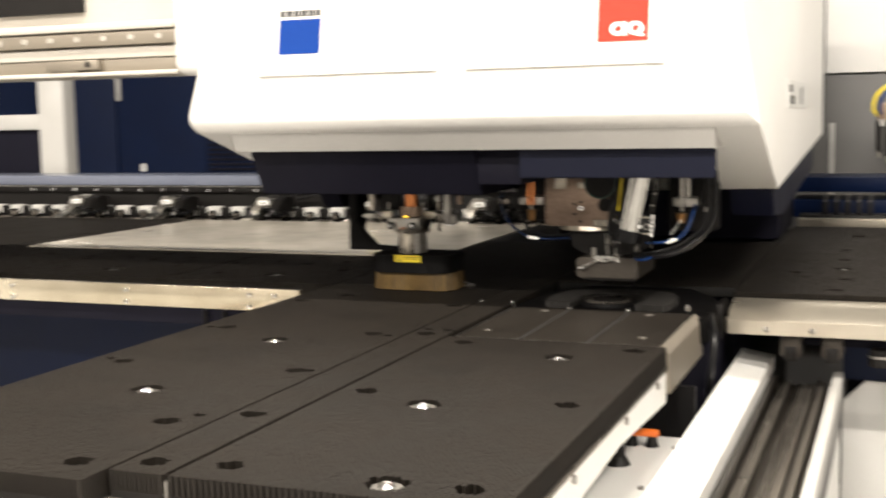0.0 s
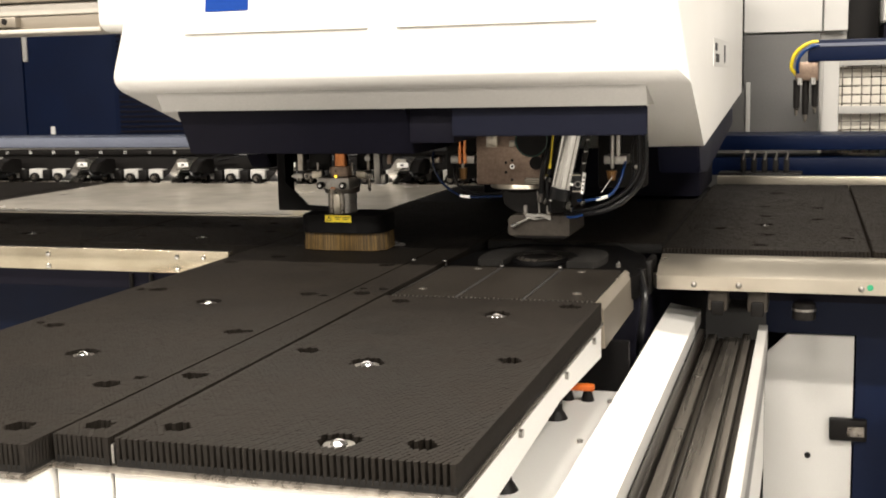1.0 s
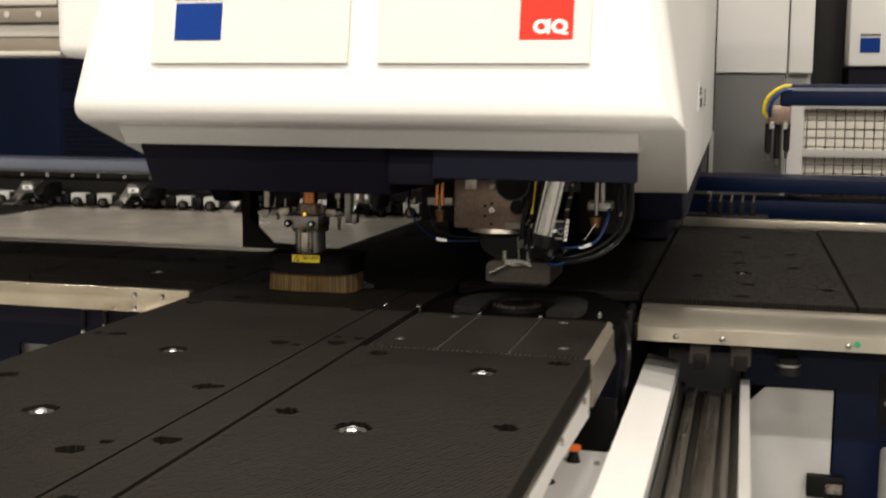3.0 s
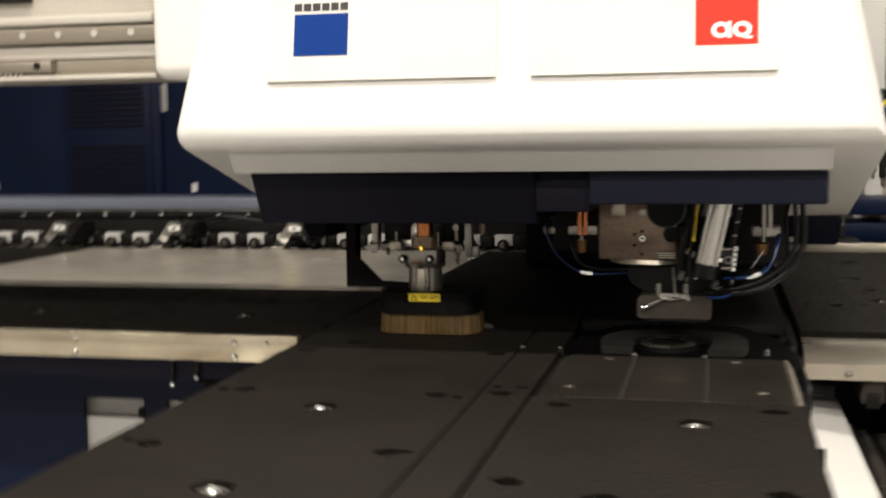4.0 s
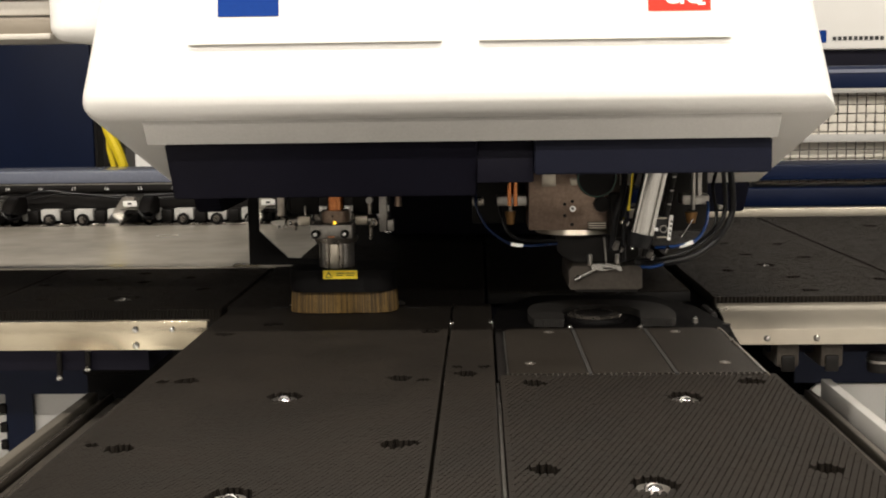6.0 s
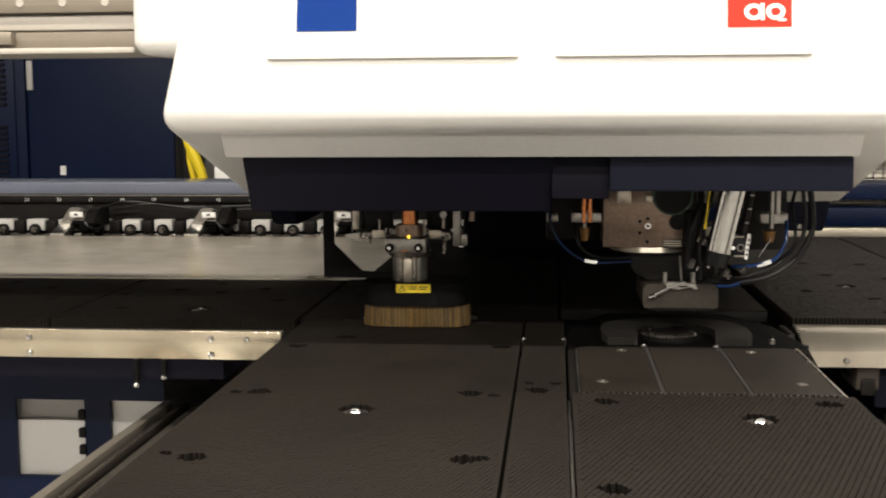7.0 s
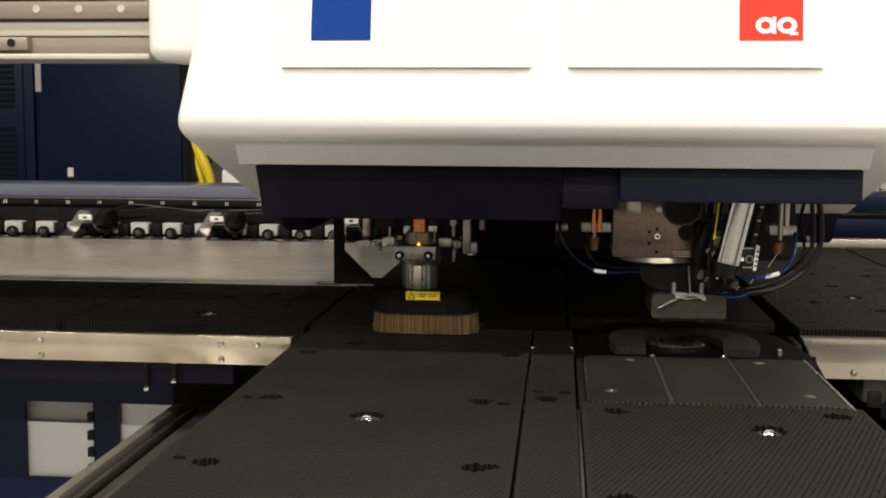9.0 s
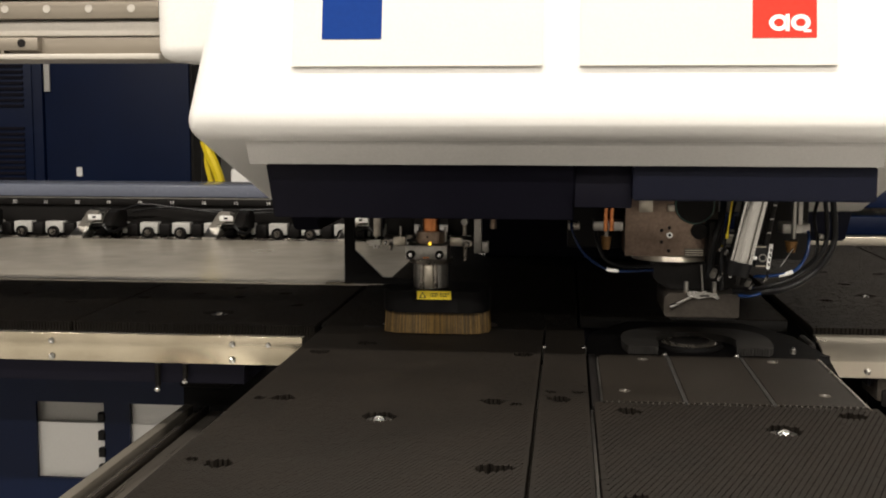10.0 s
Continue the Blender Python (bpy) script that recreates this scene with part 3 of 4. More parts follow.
def base_frame_right():
    t = thing("machine_base", (1.5, 0.95, 0), "navy steel machine base with a white inset panel", "machine base")
    part("front_sheet", box(0.972, 2.4, 0.810, 0.818, 0.0, 0.868), NAVY, t)
    part("front_sheet", box(0.80, 0.972, 0.810, 0.818, 0.765, 0.868), NAVY, t)
    part("inset_panel", prism([(0.80, 0.0), (0.968, 0.0), (0.968, 0.762), (0.842, 0.762), (0.80, 0.72)], "y", 0.812, 0.820), WHITE_PAINT, t, "white inset panel")
    part("panel_hole", rod((0.885, 0.8125, 0.515), (0.885, 0.809, 0.515), 0.006, seg=14), BLACK, t)
    part("latch", box(0.925, 0.995, 0.790, 0.812, 0.555, 0.598, 0.003), BLACK, t)
    part("latch_tip", box(0.958, 0.990, 0.784, 0.791, 0.566, 0.586, 0.002), DARK_STEEL, t)
    w = part("opening", box(1.05, 1.20, 0.806, 0.811, 0.70, 0.80), BLACK, t)
    part("opening_bar", box(1.06, 1.19, 0.802, 0.808, 0.742, 0.752), DARK_STEEL, w)
    part("rear_body", box(0.80, 2.4, 1.0, 2.0, 0.0, 0.86), NAVY_DARK, t)
    solo("control_box", box(1.055, 1.33, 0.62, 0.80, 0.0, 0.668, 0.012), WHITE_PAINT, "white painted electrical box on the floor", "control box")


base_frame_right()


def guide_rail(x, flip, label, edge):
    """A long linear guide beside the front table: dark rail profile and a white cover strip. flip: -1 mirrors it."""
    t = thing("guide_rail", (x, -0.5, 0), label, "guide rail", "guide rails beside the table")
    s = lambda d: x + flip * d
    y0, y1 = -1.9, 0.62
    span = lambda a, b: (min(s(a), s(b)), max(s(a), s(b)))
    part("cover_strip", prism([(s(-0.062), 0.838), (s(-0.004), 0.828), (s(-0.004), 0.80), (s(-0.062), 0.80)], "y", y0, 0.70), WHITE_PAINT, t, "white painted cover strip")
    part("rail_bed", box(*span(0.0, 0.124), y0, y1, 0.74, 0.782), GROOVE_DARK, t)
    for a, b, z, m in ((0.0, 0.012, 0.806, GROOVE_DARK), (0.016, 0.034, 0.797, DARK_STEEL), (0.036, 0.044, 0.790, GROOVE_DARK), (0.046, 0.076, 0.792, DARK_STEEL),
                       (0.080, 0.084, 0.801, GROOVE_DARK), (0.084, 0.094, 0.799, DARK_STEEL), (0.096, 0.106, 0.790, GROOVE_DARK)):
        part("track", box(*span(a, b), y0, y1, 0.781, z, 0.0015), m, t)
    # The left strip takes a darker grey than the right one.
    part("edge_strip", box(*span(0.108, 0.124), y0, y1, 0.781, edge, 0.001), GREY_PAINT if flip > 0 else RAIL_EDGE, t, "pale edge strip")
    for k in range(6):
        y = 0.30 - k * 0.30
        part("track_bolt", rod((s(0.025), y, 0.796), (s(0.025), y, 0.7985), 0.006, seg=12), STEEL, t)
    part("rail_beam", box(*span(-0.05, 0.12), y0, y1, 0.55, 0.74), WHITE_PAINT, t)
    for y in (-1.5, -0.4):
        part("post", box(*span(0.01, 0.09), y - 0.05, y + 0.05, 0.0, 0.55, 0.004), NAVY, t)


guide_rail(0.685, 1, "dark steel guide rail with a white cover strip", 0.818)
guide_rail(-0.317, -1, "dark steel guide rail with a pale cover strip", 0.802)

# ---- punching head ----
def head_y(z):
    return 0.235 + 0.18 * (z - 1.274)


def machine_head():
    t = thing("punching_head", (0.2, 0.9, 1.15), "large white machine head with rounded edges and navy underside", "machine head")
    bm = bmesh.new()
    zt = 2.05

    def v(x, y, z):
        side = (0.19 if y < 0.6 else 0.0) * max(0, z - 1.274)
        return bm.verts.new((x + side if x < 0.2 else x - side, y, z))
    XL, XR = -0.314, 0.700
    L = [v(XL, p[0], p[1]) for p in ((0.235, 1.274), (0.65, 1.131), (1.7, 1.225), (1.7, zt), (head_y(zt), zt))]
    R = [v(XR, p[0], p[1]) for p in ((0.235, 1.274), (0.65, 1.146), (1.7, 1.227), (1.7, zt), (head_y(zt), zt))]
    L[1].co.x += 0.036
    R[1].co.x -= 0.012
    bm.faces.new(L)
    bm.faces.new(R[::-1])
    for i in range(5):
        bm.faces.new((L[i], R[i], R[(i + 1) % 5], L[(i + 1) % 5]))
    bmesh.ops.recalc_face_normals(bm, faces=bm.faces[:])
    soft = [e for e in bm.edges if all(abs(w.co.z - 1.274) < 1e-4 for w in e.verts)]
    soft += [e for e in bm.edges if e.calc_length() > 0.4 and abs(e.verts[0].co.x - e.verts[1].co.x) < 0.3 and min(w.co.y for w in e.verts) < 0.5
             and not (e.calc_length() < 0.5 and e.verts[0].co.x > 0.2)]
    bmesh.ops.bevel(bm, geom=list(set(soft)), offset=0.032, segments=7, affect="EDGES", profile=0.5)
    shell = part("shell", bm, WHITE_PAINT, t, "white painted shell")
    part("seam", box(0.198, 0.2, head_y(1.5) - 0.002, head_y(1.5) + 0.01, 1.62, 1.95), GREY_PAINT, shell)
    # grey band under the front edge
    part("skirt", prism([(0.262, 1.268), (0.286, 1.2315), (0.60, 1.2315), (0.60, 1.268)], "x", -0.227, 0.630), GREY_PAINT, t, "light grey metal skirt")
    part("underbody", prism([(0.300, 1.2312), (0.318, 1.205), (0.345, 1.152), (1.6, 1.152), (1.6, 1.2312)], "x", -0.208, 0.224, bevel=0.002), NAVY_DARK, t, "dark underbody casting")
    part("underbody", box(0.2245, 0.303, 0.318, 1.6, 1.172, 1.2312, 0.002), NAVY_DARK, t)
    part("underbody", prism([(0.3035, 0.304), (0.628, 0.304), (0.550, 0.640), (0.550, 1.6), (0.3035, 1.6)], "z", 1.1835, 1.2312, bevel=0.002), UNDER_NAVY, t, "navy under plate")
    part("side_cheek", prism([(0.655, 1.146), (1.69, 1.223), (1.69, 1.140), (0.86, 1.082), (0.70, 1.092)], "x", 0.60, 0.678, bevel=0.003), UNDER_NAVY, t, "navy side cheek")
    part("side_cheek", prism([(0.66, 1.146), (1.69, 1.21), (1.69, 1.115), (0.70, 1.10)], "x", -0.262, -0.215, bevel=0.003), NAVY_DARK, t)
    part("rear_seam", box(0.30, 0.703, 1.702, 1.74, 1.235, 2.04), MATT_BLACK, t, "dark seam behind the shell")
    part("rear_column", box(0.0, 0.60, 1.62, 2.05, 0.95, 2.0, 0.01), NAVY_DARK, t)

    # the two front plates with their signs
    def plate(a, b):
        pb = bmesh.new()
        pts = [(a, 1.364), (b, 1.364), (b, 1.62), (a, 1.62)]
        for d in (0.0, -0.006):
            for x, z in pts:
                pb.verts.new((x, head_y(z) + d, z))
        w = list(pb.verts)
        pb.faces.new(w[4:8])
        for i in range(4):
            pb.faces.new((w[i], w[(i + 1) % 4], w[4 + (i + 1) % 4], w[4 + i]))
        return part("front_plate", pb, CREAM_PLATE, t, "cream front plate")

    def flat(parent, name, outline, mat, lift=0.0068, label=""):
        fb = bmesh.new()
        for d in (lift - 0.0006, lift):
            for x, z in outline:
                fb.verts.new((x, head_y(z) - d, z))
        w = list(fb.verts)
        n = len(outline)
        fb.faces.new(w[:n])
        fb.faces.new(w[n:])
        for i in range(n):
            fb.faces.new((w[i], w[(i + 1) % n], w[n + (i + 1) % n], w[n + i]))
        return part(name, fb, mat, parent, label)

    def square(a, b, c, d):
        return [(a, c), (b, c), (b, d), (a, d)]

    left, right = plate(-0.156, 0.180), plate(0.229, 0.557)
    flat(left, "blue_sign", square(-0.116, -0.035, 1.400, 1.460), BLUE_LOGO, label="plain blue square sign")
    for i in range(6):
        a = -0.1165 + i * 0.0138
        flat(left, "dark_bar", square(a, a + 0.0115, 1.4645, 1.4755), INK, label="dark bar")
    red = flat(right, "red_sign", square(0.450, 0.531, 1.399, 1.480), RED_LOGO, label="plain red square sign")
    for cx in (0.4830, 0.5105):
        ring = bmesh.new()
        for k in range(20):
            a0, a1 = 2 * math.pi * k / 20, 2 * math.pi * (k + 1) / 20
            q = [(cx + r * math.cos(a), 1.4185 + 0.85 * r * math.sin(a)) for r, a in ((0.0125, a0), (0.0125, a1), (0.0062, a1), (0.0062, a0))]
            ring.faces.new([ring.verts.new((x, head_y(z) - 0.0078, z)) for x, z in q])
        bmesh.ops.remove_doubles(ring, verts=ring.verts[:], dist=0.0002)
        bmesh.ops.solidify(ring, geom=ring.faces[:], thickness=0.0006)
        part("white_ring", ring, WHITE_FILM, red, "white ring mark")
    flat(red, "white_mark", square(0.4915, 0.4965, 1.4075, 1.4295), WHITE_FILM, 0.0078, "white bar mark")
    flat(red, "white_mark", square(0.5140, 0.5240, 1.4060, 1.4095), WHITE_FILM, 0.0078, "white bar mark")
    # side label
    side = part("side_plate", box(0.6880, 0.7010, 0.69, 1.14, 1.2930, 1.3450), WHITE_FILM, t, "small side plate with dark bars")
    for y, w, z0, z1 in ((0.72, 0.05, 1.322, 1.336), (0.74, 0.08, 1.300, 1.316), (0.97, 0.03, 1.300, 1.336)):
        part("dark_bar", box(0.7005, 0.7020, y, y + w, z0, z1), INK, side)
    # bracket beside the laser tool
    br = part("bracket", prism([(-0.152, 1.158), (-0.135, 1.158), (-0.135, 1.078), (-0.089, 1.033), (-0.030, 1.030), (-0.030, 1.022), (-0.152, 1.022)], "y", 0.592, 0.600), MATT_BLACK, t, "black steel bracket")
    part("bracket_flange", box(-0.153, -0.146, 0.600, 0.66, 1.022, 1.158), MATT_BLACK, br)


machine_head()


def laser_tool():
    cx, cy = 0.006, 0.612
    t = thing("laser_tool", (cx, cy, 0.952), "laser cutting head with a tan brush skirt and yellow warning label", "laser head")
    ring = bmesh.new()
    rng = random.Random(4)
    loop = []
    for k in range(720):
        a = 2 * math.pi * k / 720
        c, s = math.cos(a), math.sin(a)
        loop.append(Vector((0.0845 * math.copysign(abs(c) ** 0.45, c), 0.050 * math.copysign(abs(s) ** 0.45, s), 0)))
    run, gone = [loop[0]], 0.0
    for p, q in zip(loop, loop[1:] + loop[:1]):
        n = max(1, int((q - p).length / 0.0004))
        for i in range(n):
            gone += (q - p).length / n
            if gone > 0.0017:
                gone = 0.0
                run.append(p.lerp(q, i / n))
    for p in run:
        for d in (1.0, 0.955):
            e = d + rng.uniform(-0.012, 0.012)
            rod((cx + p.x * e, 0.578 + p.y * e, 0.9515 + rng.uniform(0, 0.0015)), (cx + p.x * (d - 0.02), 0.578 + p.y * (d - 0.02), 0.990), 0.0014, 0.0012, 5, ring)
    part("brush_skirt", ring, TAN_BRISTLE, t, "tan bristle skirt", "stuff")
    part("skirt_core", box(cx - 0.072, cx + 0.072, 0.54, 0.615, 0.955, 0.99, 0.01), BRUSH_BASE, t)
    o = []
    for k in range(40):
        c, n = math.cos(math.tau * k / 40), math.sin(math.tau * k / 40)
        o.append((cx + 0.086 * math.copysign(abs(c) ** 0.45, c), 0.578 + 0.057 * math.copysign(abs(n) ** 0.45, n)))
    collar = part("collar", prism(o, "z", 0.9865, 1.0215, bevel=0.002), MATT_BLACK, t, "black collar housing")
    lab = part("warning_label", box(-0.0215, 0.033, 0.5195, 0.5206, 1.0086, 1.0221), YELLOW, collar, "yellow warning label")
    part("triangle", prism([(-0.0185, 1.0106), (-0.0065, 1.0106), (-0.0125, 1.0206)], "y", 0.5190, 0.5196), INK, lab)
    part("triangle_fill", prism([(-0.0162, 1.0118), (-0.0088, 1.0118), (-0.0125, 1.0181)], "y", 0.5186, 0.5191), YELLOW, lab)
    for x0, x1, z in ((0.000, 0.012, 1.0171), (0.000, 0.010, 1.0136), (0.015, 0.030, 1.0171), (0.015, 0.027, 1.0136)):
        part("dark_bar", box(x0, x1, 0.5190, 0.5196, z, z + 0.0012), INK, lab)
    nx = -0.0055
    nozzle = part("nozzle", rod((nx, 0.575, 1.020), (nx, 0.575, 1.0615), 0.0285, seg=36, bevel=0.002), STEEL, t, "satin steel nozzle")
    part("nozzle_rib", box(nx - 0.0075, nx + 0.0065, 0.5440, 0.56, 1.021, 1.0615, 0.002), SATIN, nozzle)
    for d in (-0.0115, 0.0105):
        part("nozzle_groove", rod((nx + d, 0.5475, 1.022), (nx + d, 0.5475, 1.061), 0.0042, seg=10), DARK_STEEL, nozzle)
    part("nozzle_flange", rod((nx, 0.575, 1.0615), (nx, 0.575, 1.0705), 0.034, 0.036, 36, bevel=0.001), DARK_STEEL, t)
    clamp = part("clamp_block", box(-0.0420, 0.0245, 0.535, 0.60, 1.0705, 1.0935, 0.0015), STEEL, t, "steel clamp block")
    for x in (-0.0335, 0.0130):
        k = part("knob", rod((x, 0.535, 1.0785), (x, 0.528, 1.0785), 0.0070, seg=18, bevel=0.001), BLACK, clamp)
        part("knob_face", rod((x, 0.5285, 1.0785), (x, 0.5265, 1.0785), 0.0038, 0.0032, 12), CHROME, k)
    part("block_mark", box(-0.014, -0.004, 0.5344, 0.5352, 1.0725, 1.0745), COPPER, clamp)
    led = part("led_foot", rod((-0.0035, 0.541, 1.0935), (-0.0030, 0.539, 1.0955), 0.0030, seg=10), BLACK, clamp)
    part("led", ball((-0.0030, 0.537, 1.0960), 0.0026, u=10, v=6), LED, led, "glowing yellow indicator")
    part("pipe_collar", rod((nx, 0.575, 1.0935), (nx, 0.575, 1.1130), 0.0240, 0.0235, 30, bevel=0.0015), TAN_METAL, t, "brown metal pipe collar")
    part("copper_pipe", rod((nx, 0.575, 1.1130), (nx, 0.575, 1.1560), 0.0140, seg=28), COPPER, t, "copper pipe")
    part("collar_hole", rod((nx - 0.003, 0.552, 1.105), (nx - 0.003, 0.550, 1.105), 0.0016, seg=8), BLACK, t)
    for s, edge, tip in ((-1, -0.047, -0.083), (1, 0.026, 0.060)):
        arm = part("side_arm", rod((edge, 0.582, 1.0965), (tip, 0.578, 1.0965), 0.0092, 0.0080, 18, bevel=0.001), STEEL, t, "short round side arm")
        part("arm_flat", box(min(edge, edge + s * 0.020), max(edge, edge + s * 0.020), 0.570, 0.576, 1.089, 1.104, 0.001), SATIN, arm)
        part("arm_bolt", ball((tip - s * 0.004, 0.5690, 1.0930), 0.0034, u=12, v=8), CHROME, arm)
        part("arm_washer", rod((tip - s * 0.004, 0.5735, 1.0930), (tip - s * 0.004, 0.5705, 1.0930), 0.0058, seg=14), DARK_STEEL, arm)
        part("stop_pin", rod((edge - s * 0.005 * s - 0.003, 0.573, 1.095), (edge - s * 0.005 * s - 0.003, 0.573, 1.1200), 0.0020, seg=10), STEEL, t)
        part("arm_foot", rod((tip - s * 0.010, 0.58, 1.0640 if s > 0 else 1.080), (tip - s * 0.010, 0.58, 1.0880), 0.0028, 0.0040, 10), DARK_STEEL, t)
    part("arm_fork", prism([(-0.112, 1.0915), (-0.104, 1.0895), (-0.088, 1.0885), (-0.088, 1.0980), (-0.104, 1.0975), (-0.112, 1.0945)], "y", 0.570, 0.580, bevel=0.0008), STEEL, t, "worn fork end")
    part("fork_stud", rod((-0.099, 0.572, 1.0835), (-0.099, 0.572, 1.0900), 0.0022, seg=8), STEEL, t)
    part("fork_stud", rod((-0.093, 0.572, 1.0835), (-0.093, 0.572, 1.0900), 0.0022, seg=8), STEEL, t)
    part("arm_bracket", box(-0.101, -0.089, 0.578, 0.60, 1.103, 1.158, 0.0015), DARK_STEEL, t)
    bracket = part("arm_bracket", box(0.0655, 0.0775, 0.566, 0.585, 1.0780, 1.158, 0.0015), STEEL, t, "upright steel bracket")
    part("bracket_foot", box(0.0778, 0.0885, 0.568, 0.584, 1.0785, 1.0975, 0.0015), STEEL, bracket)
    part("foot_edge", box(0.0735, 0.0840, 0.564, 0.568, 1.0768, 1.0788), CHROME, bracket)
    part("side_cam", rod((0.049, 0.574, 1.128), (0.049, 0.590, 1.128), 0.0055, seg=16), STEEL, t)
    part("cam_rod", rod((0.049, 0.582, 1.104), (0.049, 0.582, 1.156), 0.0034, seg=10), DARK_STEEL, t)
    part("side_cap", rod((0.096, 0.575, 1.118), (0.096, 0.575, 1.135), 0.0060, 0.0052, 12), TAN_METAL, t)
    part("rear_bar", box(-0.082, -0.036, 0.592, 0.602, 1.104, 1.158, 0.002), BLACK, t)
    part("rear_bar", box(0.020, 0.064, 0.592, 0.602, 1.104, 1.158, 0.002), BLACK, t)


laser_tool()


def punch_tool():
    t = thing("punch_tool", (0.41, 0.55, 1.0), "punching tool with tan motor block, pneumatic cylinder and looping hoses", "punching tool")
    block = part("motor_block", box(0.3015, 0.4200, 0.462, 0.60, 1.0890, 1.182, 0.002), TAN_METAL, t, "tan metal drive block")
    part("block_side", box(0.4205, 0.4400, 0.468, 0.60, 1.0890, 1.182, 0.002), HOOD_STEEL, block)
    for x, z in ((0.356, 1.1285), (0.3675, 1.1325), (0.356, 1.1110), (0.3670, 1.0975)):
        part("bolt_hole", rod((x, 0.4625, z), (x, 0.4612, z), 0.0027, seg=12), BLACK, block)
    screw = part("block_screw", rod((0.3680, 0.463, 1.1215), (0.3680, 0.4600, 1.1215), 0.0046, seg=18), CHROME, block, "bright socket screw")
    part("socket", rod((0.3680, 0.4604, 1.1215), (0.3680, 0.4596, 1.1215), 0.0022, seg=6), BLACK, screw)
    disc = part("lower_disc", rod((0.376, 0.520, 1.0810), (0.376, 0.520, 1.0888), 0.062, 0.060, 40, bevel=0.001), SATIN, block, "round steel lower disc")
    part("disc_shadow_gap", rod((0.376, 0.520, 1.0790), (0.376, 0.520, 1.0812), 0.058, seg=36), BLACK, disc)
    plate = part("type_plate", box(0.3905, 0.4190, 0.4600, 0.4618, 1.0895, 1.1015, 0.0004), HOOD_STEEL, block, "small type plate with pale bars")
    for z in (1.0915, 1.0950, 1.0985):
        part("pale_bar", box(0.3915, 0.4175, 0.4593, 0.4601, z, z + 0.0013), SATIN, plate)
    lens = part("lens_ring", rod((0.4040, 0.470, 1.168), (0.4040, 0.4575, 1.168), 0.0300, seg=40, bevel=0.0015), BLACK, t, "round black port with a green rim")
    rim = bmesh.new()
    for i in range(48):
        a0, a1 = math.tau * i / 48, math.tau * (i + 1) / 48
        rod((0.4040 + 0.0285 * math.cos(a0), 0.4570, 1.168 + 0.0285 * math.sin(a0)), (0.4040 + 0.0285 * math.cos(a1), 0.4570, 1.168 + 0.0285 * math.sin(a1)), 0.0014, seg=6, bm=rim)
    part("green_rim", rim, GREEN_GLASS, lens, "glassy green rim")
    part("pale_block", box(0.3215, 0.3420, 0.455, 0.463, 1.1560, 1.1830, 0.0015), SATIN, t, "pale machined block")
    part("pale_block", box(0.3640, 0.3740, 0.455, 0.463, 1.1570, 1.1680, 0.0012), SATIN, t)
    part("dark_stub", rod((0.412, 0.470, 1.128), (0.412, 0.455, 1.128), 0.0135, 0.0115, 24), BLACK, t)
    part("side_housing", box(0.4230, 0.4430, 0.445, 0.55, 1.078, 1.145, 0.004), BLACK, t)
    part("holder", prism([(0.340, 1.0790), (0.470, 1.0790), (0.470, 1.045), (0.452, 1.036), (0.372, 1.036), (0.348, 1.050)], "y", 0.478, 0.60, bevel=0.003), BLACK, t, "black tool holder")
    hood = part("hood", prism([(0.3640, 0.9985), (0.4715, 0.9985), (0.4725, 1.0000), (0.4725, 1.0315), (0.4660, 1.0350), (0.3680, 1.0350), (0.3615, 1.0290), (0.3610, 1.0030)], "y", 0.452, 0.60, bevel=0.0012), HOOD_STEEL, t, "dull brown-grey steel tool hood")
    part("hood_base", box(0.372, 0.466, 0.456, 0.60, 0.9945, 0.9985), BLACK, hood)
    part("punch", rod((0.418, 0.53, 0.982), (0.418, 0.53, 0.9950), 0.030, 0.034, 28), BLACK, t)
    # clip, lever and posts over the hood
    clip = part("spring_clip", prism([(0.3940, 1.0365), (0.4000, 1.0400), (0.4140, 1.0370), (0.4190, 1.0405), (0.4260, 1.0372), (0.4380, 1.0365), (0.4420, 1.0290), (0.4380, 1.0270),
                                      (0.4310, 1.0320), (0.4230, 1.0300), (0.4120, 1.0275), (0.4040, 1.0300), (0.3960, 1.0300)], "y", 0.4455, 0.4495, bevel=0.0005), SILVER, t, "bright bent spring clip")
    part("clip_slot", box(0.4130, 0.4270, 0.4448, 0.4456, 1.0315, 1.0335), BLACK, clip)
    part("lever", rod((0.4020, 0.446, 1.0310), (0.3760, 0.443, 1.0185), 0.0018, 0.0026, 10), STEEL, clip)
    part("lever_tip", rod((0.3780, 0.443, 1.0195), (0.3690, 0.442, 1.0160), 0.0040, 0.0046, 14, bevel=0.001), CHROME, clip, "polished lever tip")
    for x in (0.3935, 0.4345):
        post = part("clip_post", rod((x, 0.452, 1.0360), (x, 0.452, 1.0530), 0.0036, seg=14, bevel=0.0006), STEEL, t, "short bright steel post")
        part("post_collar", rod((x, 0.452, 1.0360), (x, 0.452, 1.0390), 0.0050, seg=14), DARK_STEEL, post)
    part("thin_rod", rod((0.4180, 0.455, 1.040), (0.4150, 0.455, 1.078), 0.0016, seg=8), STEEL, t)
    # leaning pneumatic cylinder: a rounded slotted profile
    a, b = Vector((0.4665, 0.415, 1.0880)), Vector((0.4900, 0.415, 1.1960))
    m = Matrix.Translation((a + b) / 2) @ (b - a).to_track_quat("Z", "Y").to_matrix().to_4x4()
    cyl = bmesh.new()
    bmesh.ops.create_cone(cyl, cap_ends=True, segments=36, radius1=0.0135, radius2=0.0135, depth=0.110, matrix=m @ Matrix.Translation((0, 0.0015, 0)))
